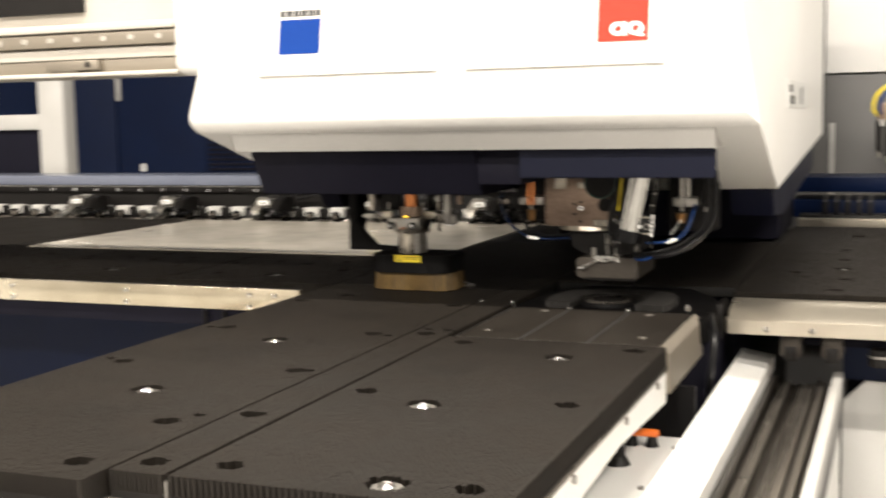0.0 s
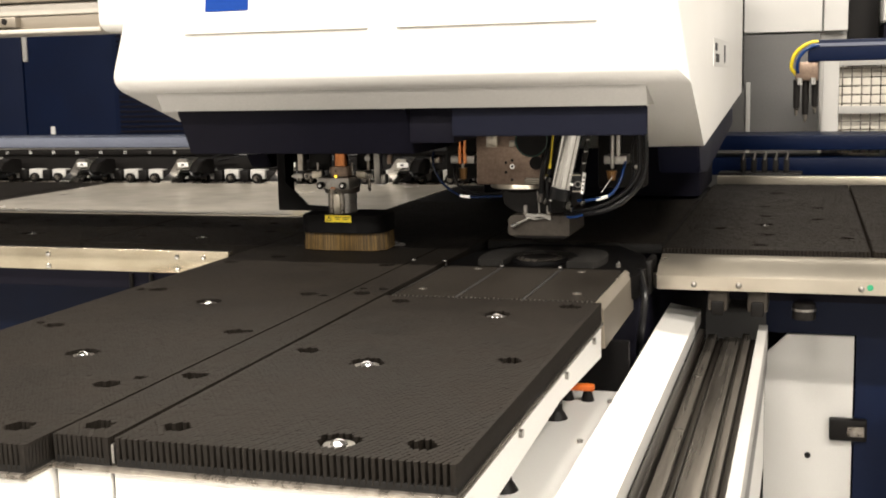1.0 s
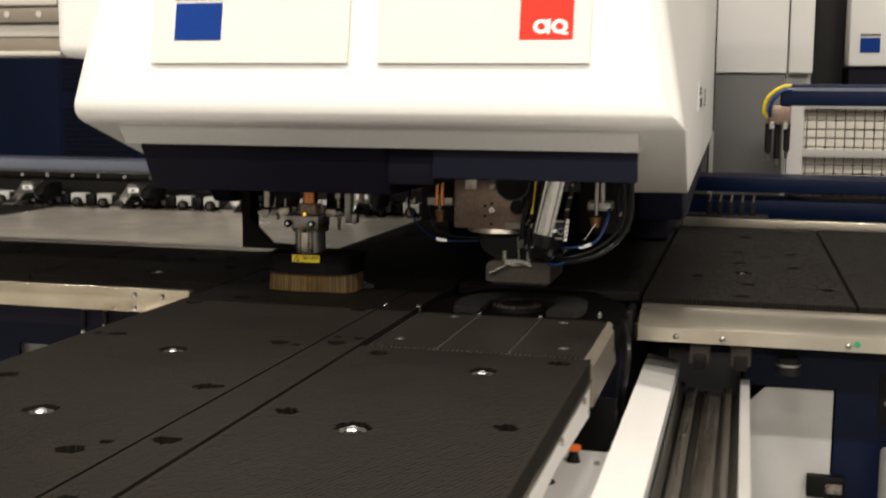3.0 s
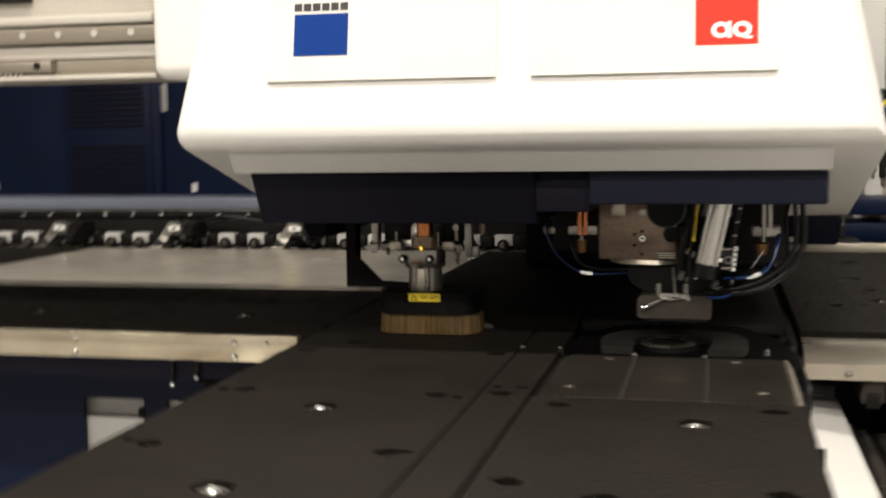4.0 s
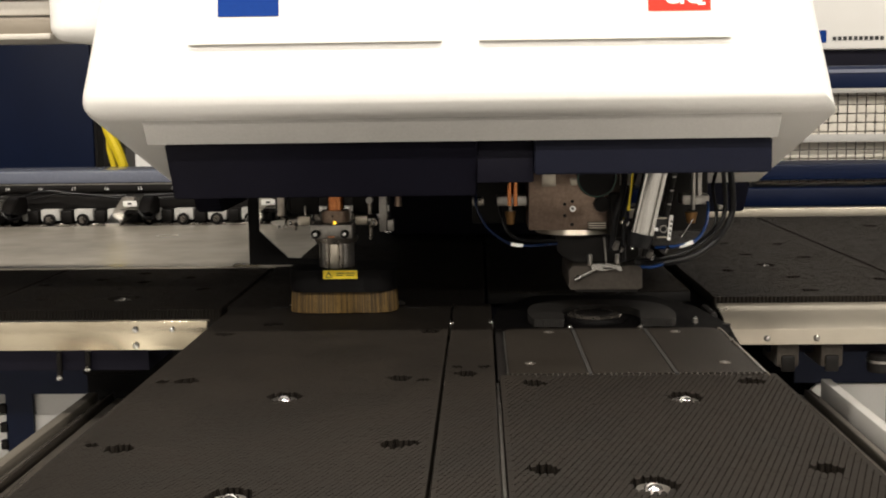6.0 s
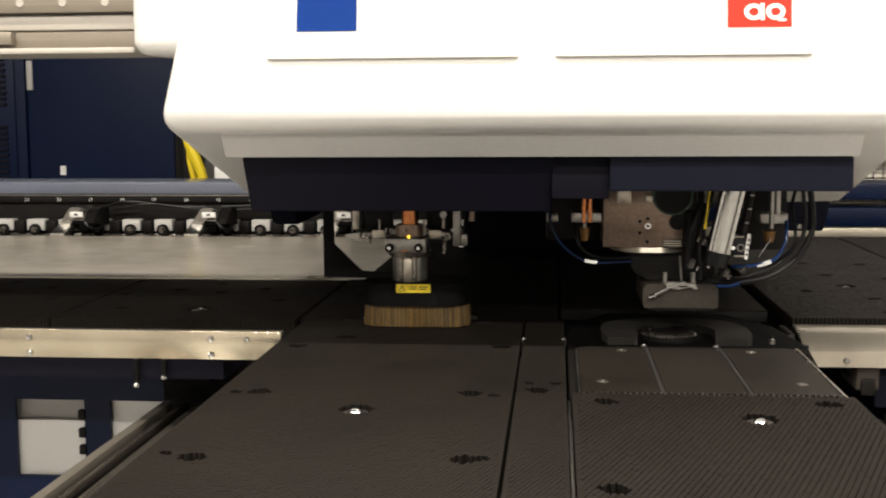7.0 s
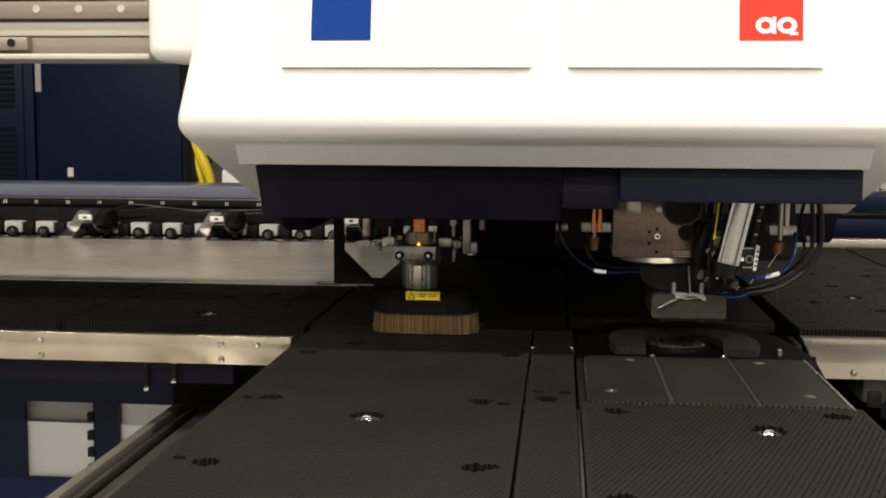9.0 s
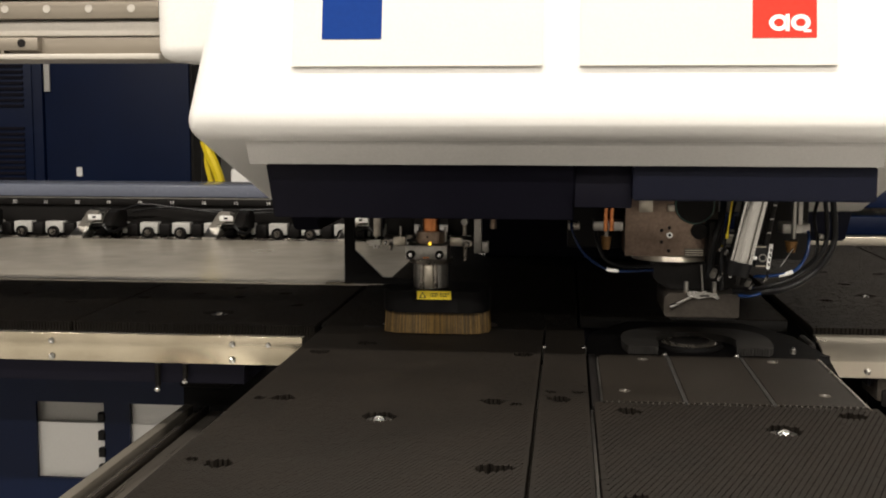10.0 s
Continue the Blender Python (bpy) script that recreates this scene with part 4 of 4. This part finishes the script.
    for dx, w in ((-0.0125, 0.0050), (0.0095, 0.0030), (0.0140, 0.0032)):
        bmesh.ops.create_cube(cyl, size=1, matrix=m @ Matrix.Translation((0, dx, 0)) @ Matrix.Diagonal((0.020, w, 0.110, 1)))
    c = part("pneumatic_cylinder", cyl, SILVER, t, "leaning bright slotted cylinder")
    dark = bmesh.new()
    for dx in (0.0118, 0.0165):
        bmesh.ops.create_cube(dark, size=1, matrix=m @ Matrix.Translation((0, dx, 0)) @ Matrix.Diagonal((0.0185, 0.0018, 0.110, 1)))
    part("cylinder_slot", dark, BLACK, c)
    cap = bmesh.new()
    bmesh.ops.create_cone(cap, cap_ends=True, segments=30, radius1=0.0165, radius2=0.0185, depth=0.020, matrix=m @ Matrix.Translation((0, 0.001, -0.0655)))
    part("cylinder_foot", cap, RUBBER, c, "black rubber end cap")
    part("foot_glint", ball((0.4500, 0.3990, 1.0680), 0.0026, u=10, v=6), CHROME, c)
    part("switch_rail", rod((0.4980, 0.418, 1.0950), (0.5140, 0.418, 1.1830), 0.0048, seg=12), BLACK, c)
    for k in range(4):
        x = 0.5005 + 0.0036 * k
        part("rail_clip", box(x - 0.001, x + 0.0045, 0.4125, 0.4145, 1.110 + 0.020 * k, 1.112 + 0.020 * k), STEEL, c)
    # valve body with its white tag
    valve = part("valve", box(0.4860, 0.5050, 0.406, 0.428, 1.0800, 1.1130, 0.002), RUBBER, t, "black valve with a white tag")
    ring = bmesh.new()
    for i in range(24):
        a0, a1 = math.tau * i / 24, math.tau * (i + 1) / 24
        rod((0.4965 + 0.0050 * math.cos(a0), 0.4050, 1.0955 + 0.0050 * math.sin(a0)), (0.4965 + 0.0050 * math.cos(a1), 0.4050, 1.0955 + 0.0050 * math.sin(a1)), 0.0010, seg=6, bm=ring)
    part("valve_ring", ring, STEEL, valve)
    tag = part("valve_tag", prism([(0.5015, 1.0795), (0.5060, 1.0788), (0.5105, 1.1150), (0.5055, 1.1165)], "y", 0.4035, 0.4050), WHITE_FILM, valve, "narrow white tag")
    for k in range(4):
        part("dark_bar", box(0.5035 + 0.0009 * k, 0.5060 + 0.0009 * k, 0.4028, 0.4034, 1.084 + 0.007 * k, 1.088 + 0.007 * k), INK, tag)
    for z in (1.0825, 1.1105):
        part("valve_strip", box(0.4870, 0.5010, 0.4050, 0.4062, z, z + 0.0018), SATIN, valve)
    part("valve_port", box(0.4830, 0.4885, 0.4035, 0.4085, 1.0925, 1.0975, 0.001), WHITE_FILM, valve)
    for x, z, r in ((0.4370, 1.1075, 0.0030), (0.4455, 1.1040, 0.0038), (0.4770, 1.0580, 0.0045), (0.4815, 1.0530, 0.0035), (0.4270, 1.0710, 0.0050), (0.4360, 1.0650, 0.0035), (0.5020, 1.0640, 0.0035)):
        part("fitting", rod((x, 0.418, z - r), (x + 0.003, 0.412, z + r), r, r * 0.8, 12), CHROME if r < 0.004 else STEEL, t)
    part("fitting_body", rod((0.4740, 0.425, 1.052), (0.4760, 0.425, 1.066), 0.0075, 0.0060, 14), BLACK, t)
    part("rear_hose", hose([(0.444, 0.44, 1.185), (0.440, 0.43, 1.15), (0.430, 0.43, 1.115), (0.424, 0.44, 1.06)], 0.0048), RUBBER, t)
    part("rear_hose", hose([(0.462, 0.43, 1.190), (0.446, 0.422, 1.13), (0.440, 0.42, 1.09), (0.442, 0.43, 1.045)], 0.0030), RUBBER, t)
    wire = part("yellow_wire", rod((0.4525, 0.414, 1.1820), (0.4470, 0.414, 1.1290), 0.0016, seg=8), YELLOW, t, "thin yellow wire")
    part("wire_sleeve", rod((0.4468, 0.4135, 1.1290), (0.4462, 0.4135, 1.1220), 0.0024, seg=8), YELLOW, wire)
    # side rods on their blocks
    for x in (0.2725, 0.2815):
        part("copper_rod", rod((x, 0.455, 1.1275), (x, 0.455, 1.186), 0.0034, seg=14), COPPER, t, "copper rod")
    part("rod_block", box(0.2540, 0.2985, 0.458, 0.50, 1.1270, 1.1420, 0.0015), STEEL, t)
    part("brass_foot", rod((0.274, 0.47, 1.0980), (0.274, 0.47, 1.1180), 0.0055, 0.0085, 16), BRASS, t)
    part("foot_stem", rod((0.274, 0.47, 1.1180), (0.274, 0.47, 1.1280), 0.0035, seg=10), DARK_STEEL, t)
    clampb = part("hose_clamp", box(0.2160, 0.2340, 0.455, 0.475, 1.1280, 1.1400, 0.002), DARK_STEEL, t)
    part("clamp_screw", ball((0.2250, 0.4545, 1.1345), 0.0022, u=8, v=6), STEEL, clampb)
    part("rod_block", box(0.5325, 0.5725, 0.458, 0.50, 1.1260, 1.1410, 0.0015), STEEL, t, "bright steel rod block")
    part("guide_rod", rod((0.5480, 0.454, 1.1190), (0.5480, 0.454, 1.190), 0.0034, seg=14), STEEL, t)
    part("guide_rod", box(0.5540, 0.5610, 0.456, 0.470, 1.1400, 1.190, 0.0015), STEEL, t)
    part("brass_foot", rod((0.546, 0.46, 1.0980), (0.546, 0.46, 1.1150), 0.0060, 0.0100, 16), BRASS, t, "amber brass fitting")
    part("thin_rod", rod((0.5480, 0.452, 1.1050), (0.5300, 0.448, 1.0780), 0.0012, seg=8), CHROME, t)
    part("backing", box(0.505, 0.590, 0.56, 0.62, 1.075, 1.19, 0.004), BLACK, t)
    part("backing", box(0.215, 0.300, 0.56, 0.62, 1.09, 1.19, 0.004), BLACK, t)
    part("cable_clip", box(0.5860, 0.5930, 0.455, 0.470, 1.1180, 1.1250, 0.001), STEEL, t)
    # looping air hoses
    part("blue_hose", hose([(0.222, 0.46, 1.150), (0.223, 0.45, 1.126), (0.240, 0.447, 1.094), (0.272, 0.447, 1.071), (0.301, 0.450, 1.067), (0.345, 0.47, 1.067)], 0.0022), NAVY_HOSE, t, "dark blue air hose")
    part("hose_sleeve", hose([(0.2740, 0.4462, 1.0703), (0.2830, 0.4468, 1.0687), (0.2920, 0.4480, 1.0678)], 0.0030), WHITE_FILM, t)
    part("black_hose", hose([(0.258, 0.47, 1.125), (0.262, 0.46, 1.105), (0.272, 0.455, 1.085), (0.300, 0.46, 1.073), (0.345, 0.475, 1.072)], 0.0028), RUBBER, t)
    part("blue_hose", hose([(0.570, 0.46, 1.130), (0.5685, 0.445, 1.118), (0.563, 0.435, 1.096), (0.546, 0.43, 1.074), (0.512, 0.43, 1.066), (0.490, 0.44, 1.064)], 0.0026), BLUE_HOSE, t, "bright blue air hose")
    part("hose_sleeve", hose([(0.5440, 0.4295, 1.0730), (0.5330, 0.4295, 1.0690), (0.5240, 0.4295, 1.0670)], 0.0032), WHITE_FILM, t)
    part("blue_hose", hose([(0.500, 0.43, 1.040), (0.485, 0.435, 1.035), (0.470, 0.445, 1.034)], 0.0024), BLUE_HOSE, t)
    for r, d in ((0.0048, 0.0), (0.0034, 0.011)):
        part("black_hose", hose([(0.603 - d, 0.46, 1.188), (0.606 - d, 0.45, 1.121), (0.590 - d, 0.445, 1.084 + d * 0.3), (0.556 - d, 0.44, 1.055 + d * 0.6), (0.515 - d, 0.44, 1.042 + d * 0.5), (0.463, 0.46, 1.038 + d * 0.3)], r), RUBBER, t)
    part("black_hose", hose([(0.590, 0.48, 1.188), (0.580, 0.47, 1.150), (0.584, 0.46, 1.110), (0.575, 0.455, 1.085), (0.548, 0.45, 1.064)], 0.0026), RUBBER, t)


punch_tool()

# ---- clamp carriage behind ----
def carriage():
    t = thing("clamp_carriage", (-0.2, 2.2, 0), "long navy cross beam with black clamp rail and numbered scale", "cross beam")
    part("upper_beam", box(-3.6, 0.55, 2.19, 2.42, 1.054, 1.0905, 0.004), BLUE_STEEL, t, "blue painted upper beam")
    part("upper_beam", box(0.58, 3.4, 2.19, 2.42, 1.040, 1.086, 0.004), NAVY, t)
    part("lower_beam", box(0.58, 3.4, 2.16, 2.40, 0.965, 1.018, 0.004), NAVY, t)
    scale = part("scale_strip", box(-3.4, 0.5, 2.168, 2.176, 1.030, 1.050, 0.001), BLACK, t, "black scale strip with white numbers")
    part("scale_edge", box(-3.4, 0.5, 2.166, 2.170, 1.0505, 1.054), STEEL, scale)
    for n in range(13, 31):
        cu = bpy.data.curves.new("scale_number", "FONT")
        cu.body, cu.size, cu.align_x, cu.extrude = str(n), 0.0145, "CENTER", 0.0003
        ob = new("scale_number", cu)
        cu.materials.append(WHITE_FILM)
        ob.parent = scale
        ob.matrix_parent_inverse = Matrix.Identity(4)
        ob.matrix_basis = Matrix.Translation((-0.785 - 0.1 * (n - 15), 2.1665, 1.034)) @ pose(0, 0, 0, 90, 0, 0)
    part("rail_body", box(-3.4, 0.55, 2.178, 2.30, 0.900, 1.055, 0.003), BLACK, t)
    for i in range(32):
        x = 0.15 - i * 0.1
        seat = part("tool_seat", box(x - 0.028, x + 0.028, 2.140, 2.178, 0.946, 0.980, 0.003), SEAT_GREY, t, "dull grey tool seat")
        part("seat_knob", rod((x, 2.128, 0.950), (x, 2.178, 0.950), 0.0175, seg=18), BLACK, seat)
        part("knob_cap", rod((x, 2.124, 0.950), (x, 2.129, 0.950), 0.009, 0.011, 12), DARK_STEEL, seat)
        part("seat_stop", box(x + 0.034, x + 0.066, 2.134, 2.178, 0.940, 0.977, 0.003), BLACK, seat)
    part("lower_rail", box(-3.4, 0.55, 2.145, 2.178, 0.920, 0.936, 0.002), DARK_STEEL, t)
    part("cable", hose([(-1.13, 2.15, 1.02), (-1.05, 2.14, 1.035), (-0.90, 2.14, 1.020), (-0.70, 2.14, 1.022), (-0.58, 2.15, 1.03)], 0.004), RUBBER, t)
    part("cable", hose([(-1.10, 2.145, 1.012), (-0.98, 2.135, 1.028), (-0.80, 2.135, 1.010), (-0.6, 2.14, 1.018)], 0.003), RUBBER, t)


carriage()


def sheet_clamp():
    x, y = -0.788, 2.09
    t = thing("sheet_clamp", (x, y, 0.96), "silver and black gripper clamping the edge of the sheet", "clamp", "sheet clamps")
    part("jaw", prism([(1.955, 0.9665), (1.99, 0.9665), (2.10, 0.985), (2.10, 1.005), (2.03, 1.000), (1.955, 0.974)], "x", x - 0.040, x + 0.002, bevel=0.002), SILVER, t, "worn steel jaw")
    part("arm", prism([(x - 0.056, 0.967), (x - 0.036, 0.967), (x - 0.020, 0.984), (x + 0.018, 1.020), (x + 0.030, 1.042), (x - 0.006, 1.044), (x - 0.036, 1.000)], "y", 2.020, 2.045, bevel=0.003), STEEL, t, "bright metal clamp arm")
    part("body", prism([(2.02, 0.998), (2.10, 0.985), (2.15, 0.985), (2.15, 1.035), (2.09, 1.040), (2.045, 1.022)], "x", x + 0.000, x + 0.066, bevel=0.003), BLACK, t, "black clamp body")
    part("top_cover", prism([(2.025, 1.004), (2.048, 1.024), (2.088, 1.042), (2.088, 1.046), (2.042, 1.030), (2.018, 1.006)], "x", x - 0.014, x + 0.038, bevel=0.001), SILVER, t)
    tag = part("number_tag", box(x - 0.004, x + 0.036, 2.0155, 2.0195, 1.016, 1.032, 0.001), WHITE_FILM, t, "white tag with a dark bar")
    part("dark_bar", box(x + 0.010, x + 0.021, 2.0150, 2.0158, 1.021, 1.027), INK, tag)
    part("air_line", hose([(x + 0.03, 2.03, 1.01), (x + 0.055, 2.02, 0.985), (x + 0.07, 2.05, 0.98), (x + 0.06, 2.12, 0.99)], 0.005), RUBBER, t)
    t.location.z = 0.9415
    for dx in (-0.397, 0.397, -0.794, -1.191):
        copy_thing(t, Matrix.Translation((x + dx, y, 0.9415)))


sheet_clamp()


# ---- gantry beam beside the head ----
def gantry():
    t = thing("gantry_beam", (-1.4, 0.3, 0), "white gantry beam with a steel linear rail and gear rack", "beam")
    part("beam", box(-2.6, -0.318, 0.215, 0.45, 1.3765, 1.80, 0.003), GANTRY_PAINT, t)
    rail = part("linear_rail", box(-2.6, -0.3155, 0.192, 0.215, 1.423, 1.447, 0.002), GANTRY_STEEL, t, "steel linear rail with bolts")
    for i in range(30):
        x = -0.3525 - i * 0.0575
        part("rail_bolt", rod((x, 0.1925, 1.436), (x, 0.1905, 1.436), 0.0052, seg=14), GANTRY_PAINT, rail)
    part("rail_ledge", box(-2.6, -0.3165, 0.185, 0.215, 1.449, 1.462, 0.002), GANTRY_PAINT, t)
    part("rail_ledge", box(-2.6, -0.3155, 0.200, 0.215, 1.401, 1.420, 0.002), GANTRY_PAINT, t)
    part("rack_bed", box(-2.6, -0.3155, 0.205, 0.215, 1.378, 1.400, 0.001), GANTRY_STEEL, t)
    part("lower_edge", box(-2.6, -0.3155, 0.190, 0.215, 1.370, 1.3775, 0.002), GANTRY_PAINT, t)
    rack = part("rack_block", box(-0.595, -0.481, 0.190, 0.206, 1.382, 1.399, 0.001), GANTRY_STEEL, t, "toothed rack block")
    part("rack_bolt", rod((-0.503, 0.190, 1.3915), (-0.503, 0.1885, 1.3915), 0.0055, seg=14), BLACK, rack)
    for i in range(8):
        x = -0.592 + i * 0.0085
        part("tooth", box(x, x + 0.0045, 0.1905, 0.205, 1.377, 1.3825), GANTRY_STEEL, rack)
    part("end_cover", box(-0.314, -0.19, 0.172, 0.29, 1.3665, 1.86, 0.020, seg=6), WHITE_PAINT, t, "white rounded end cover")
    part("dark_slot", box(-2.6, -0.52, 0.205, 0.214, 1.485, 1.56), BLACK, t)
    part("leg", box(-2.6, -2.4, 0.22, 0.44, 0.096, 1.368, 0.005), GANTRY_PAINT, t)
    near = Vector((0.256, -1.295, 1.276))
    t.location = near + (t.location - near) * 1.085
    t.scale = (1.085, 1.085, 1.085)


gantry()


# ---- background ----
def navy_cabinets():
    t = thing("switch_cabinet", (-2.6, 5.4, 0), "row of tall navy steel switch cabinets with vents", "cabinet")
    edges = (-8.2, -7.0, -6.0, -5.0, -3.97, -2.675, -1.84)
    for a, b in zip(edges, edges[1:]):
        d = part("cabinet_door", box(a + 0.006, b - 0.006, 5.0, 5.5, 0.08, 2.6, 0.008), NAVY, t, "navy steel door")
        part("handle", box(a + 0.012, a + 0.045, 4.985, 5.0, 1.44, 1.60, 0.004), GREY_PAINT, d)
        part("small_tag", box(a + 0.18, a + 0.212, 4.996, 5.0, 0.975, 1.025), WHITE_FILM, d)
    part("plinth", box(-6.9, -1.86, 5.02, 5.48, 0.0, 0.08), BLACK, t)
    vents = part("vent_door", box(-3.30, -2.735, 4.985, 5.0, 0.80, 1.90, 0.004), NAVY, t)
    for i in range(30):
        z = 0.86 + i * 0.031
        if abs(z - 1.295) > 0.04:
            part("vent_slat", box(-3.26, -2.78, 4.972, 4.984, z, z + 0.015), NAVY_DARK, vents)
    part("edge_post", box(-1.84, -1.825, 5.0, 5.5, 0.0, 2.6), BLACK, t)
    f = thing("guard_frame", (-2.4, 2.55, 0), "pale painted steel guard frame post with cross bar", "guard frame")
    part("post", box(-2.535, -2.405, 2.52, 2.60, 0.0, 1.56, 0.004), GREY_PAINT, f)
    part("cross_bar", box(-3.4, -2.535, 2.53, 2.58, 1.270, 1.335, 0.004), GREY_PAINT, f)
    part("mesh_panel", box(-3.4, -2.535, 2.55, 2.555, 0.1, 1.27), NAVY_DARK, f)
    h = thing("hanging_hose", (-0.97, 2.6, 1.0), "bright yellow hose hanging from a steel hook", "hose")
    part("coil", hose([(-0.982, 2.50, 1.222), (-0.972, 2.50, 1.190), (-0.950, 2.50, 1.140), (-0.934, 2.50, 1.090), (-0.936, 2.50, 1.06)], 0.017), YELLOW_HOSE, h)
    part("coil", hose([(-0.978, 2.52, 1.215), (-0.982, 2.52, 1.15), (-0.970, 2.52, 1.09), (-0.965, 2.52, 1.06)], 0.010), YELLOW_HOSE, h)
    part("hook", hose([(-1.004, 2.56, 1.245), (-0.992, 2.52, 1.246), (-0.980, 2.50, 1.218)], 0.004), STEEL, h)
    part("hook_post", box(-1.012, -0.992, 2.55, 2.58, 0.0, 1.25), BLACK, h)
    solo("white_bin", box(-1.13, -0.90, 3.3, 3.6, 0.0, 1.095, 0.01), WHITE_PAINT, "plain white box standing on the floor", "box")


navy_cabinets()


def right_background():
    c = thing("white_cabinet", (0.9, 2.9, 0), "tall white machine cabinet above a grey panel", "cabinet")
    part("door", box(0.40, 0.910, 2.60, 2.62, 1.41, 2.4, 0.003), WHITE_PAINT, c)
    part("door", box(0.916, 0.992, 2.60, 2.62, 1.41, 2.4, 0.003), WHITE_PAINT, c)
    part("lower_panel", box(0.40, 0.905, 2.61, 2.63, 0.0, 1.405, 0.003), GREY_DOOR, c, "grey lower panel")
    part("edge_trim", box(0.668, 0.682, 2.600, 2.6095, 0.90, 1.245, 0.001), GREY_PAINT, c, "pale vertical trim")
    part("side_frame", box(0.992, 1.088, 2.63, 2.70, 0.0, 2.4, 0.003), BLACK, c, "black frame column")
    part("body", box(0.40, 1.0, 2.64, 3.3, 0.0, 2.4), GREY_PAINT, c)
    b = thing("tool_magazine", (1.7, 2.7, 0), "white machine housing with a small blue square sign", "machine housing")
    part("housing", box(1.093, 2.9, 2.50, 3.2, 1.428, 2.4, 0.012), WHITE_PAINT, b)
    part("blue_sign", box(1.128, 1.188, 2.4975, 2.5005, 1.472, 1.518), BLUE_LOGO, b, "plain blue square sign")
    for i in range(6):
        part("dark_bar", box(1.128 + i * 0.0102, 1.136 + i * 0.0102, 2.4975, 2.5005, 1.524, 1.531), INK, b)
    part("blue_sign", box(1.285, 1.325, 2.4975, 2.5005, 1.452, 1.490), BLUE_LOGO, b)
    for i in range(10):
        part("dark_bar", box(1.345 + i * 0.0165, 1.356 + i * 0.0165, 2.4975, 2.5005, 1.458, 1.470), INK, b)
    part("underside", box(1.10, 2.9, 2.52, 3.2, 1.300, 1.427), NAVY_DARK, b)
    for x in (1.33, 1.62, 1.90):
        part("roller", rod((x, 2.505, 1.365), (x, 2.60, 1.365), 0.020, seg=18), BLACK, b)
    part("rear_leg", box(2.7, 2.9, 2.6, 3.1, 0.0, 1.30), NAVY, b)
    f = thing("wire_fence", (1.6, 2.45, 0), "light steel mesh safety fence", "fence")
    part("post", box(0.915, 0.965, 2.43, 2.47, 0.0, 1.315, 0.003), GREY_PAINT, f)
    part("rail", box(0.965, 2.8, 2.435, 2.465, 1.293, 1.313, 0.002), GREY_PAINT, f)
    part("rail", box(0.965, 2.8, 2.435, 2.465, 1.140, 1.165, 0.002), GREY_PAINT, f)
    part("rail", box(0.965, 2.8, 2.435, 2.465, 0.60, 0.63, 0.002), GREY_PAINT, f)
    for i in range(62):
        x = 0.975 + i * 0.029
        part("wire", rod((x, 2.446, 0.62), (x, 2.446, 1.30), 0.0019, seg=5), DARK_STEEL, f)
    for i in range(24):
        z = 0.64 + i * 0.028
        part("wire", rod((0.965, 2.450, z), (2.8, 2.450, z), 0.0019, seg=5), DARK_STEEL, f)
    solo("pale_screen", box(0.92, 3.2, 2.475, 2.49, 0.0, 1.29, 0.004), SCREEN, "cream coloured screen behind the fence", "screen")
    a = thing("loader_arm", (0.9, 1.62, 0), "navy loader arm with gripper fittings and coloured air hoses", "loader arm")
    part("arm", box(0.868, 2.6, 1.59, 1.66, 1.303, 1.357, 0.004), NAVY, a)
    part("arm_groove", box(0.868, 2.6, 1.588, 1.591, 1.340, 1.348), BLUE_STEEL, a)
    g = part("gripper_block", box(0.838, 0.895, 1.60, 1.65, 1.255, 1.303, 0.004), TAN_METAL, a, "worn steel gripper block")
    for x, z in ((0.842, 1.165), (0.864, 1.148), (0.887, 1.170)):
        part("suction_rod", rod((x, 1.62, z + 0.02), (x, 1.62, 1.258), 0.008, 0.009, 12), BLACK, g)
        part("rod_tip", rod((x, 1.62, z), (x, 1.62, z + 0.022), 0.003, 0.006, 10), DARK_STEEL, g)
    for x in (0.850, 0.882):
        part("fitting", rod((x, 1.598, 1.262), (x, 1.598, 1.245), 0.007, seg=12), CHROME, g)
    part("yellow_hose", hose([(0.915, 1.60, 1.352), (0.872, 1.59, 1.350), (0.838, 1.59, 1.325), (0.828, 1.60, 1.290), (0.840, 1.61, 1.270)], 0.0045), YELLOW_HOSE, a, "yellow air hose")
    part("blue_hose", hose([(0.905, 1.595, 1.345), (0.872, 1.585, 1.338), (0.848, 1.585, 1.315), (0.842, 1.595, 1.285), (0.850, 1.61, 1.270)], 0.0045), BLUE_HOSE, a, "blue air hose")
    part("arm_column", box(2.5, 2.6, 1.58, 1.68, 0.95, 1.303, 0.004), NAVY, a)
    m = thing("mechanism", (0.72, 1.9, 0.95), "dark row of small linkage blocks on the bed", "mechanism")
    for i in range(5):
        x = 0.690 + i * 0.031
        link = part("link_block", box(x - 0.008, x + 0.008, 2.03, 2.06, 0.975, 1.028, 0.002), BLACK, m)
        part("link_pin", rod((x, 2.028, 1.022), (x + 0.004, 2.028, 1.044), 0.0035, seg=10), STEEL, link)
    part("link_base", box(0.62, 0.86, 2.01, 2.10, 0.93, 0.985, 0.003), BLACK, m)


right_background()
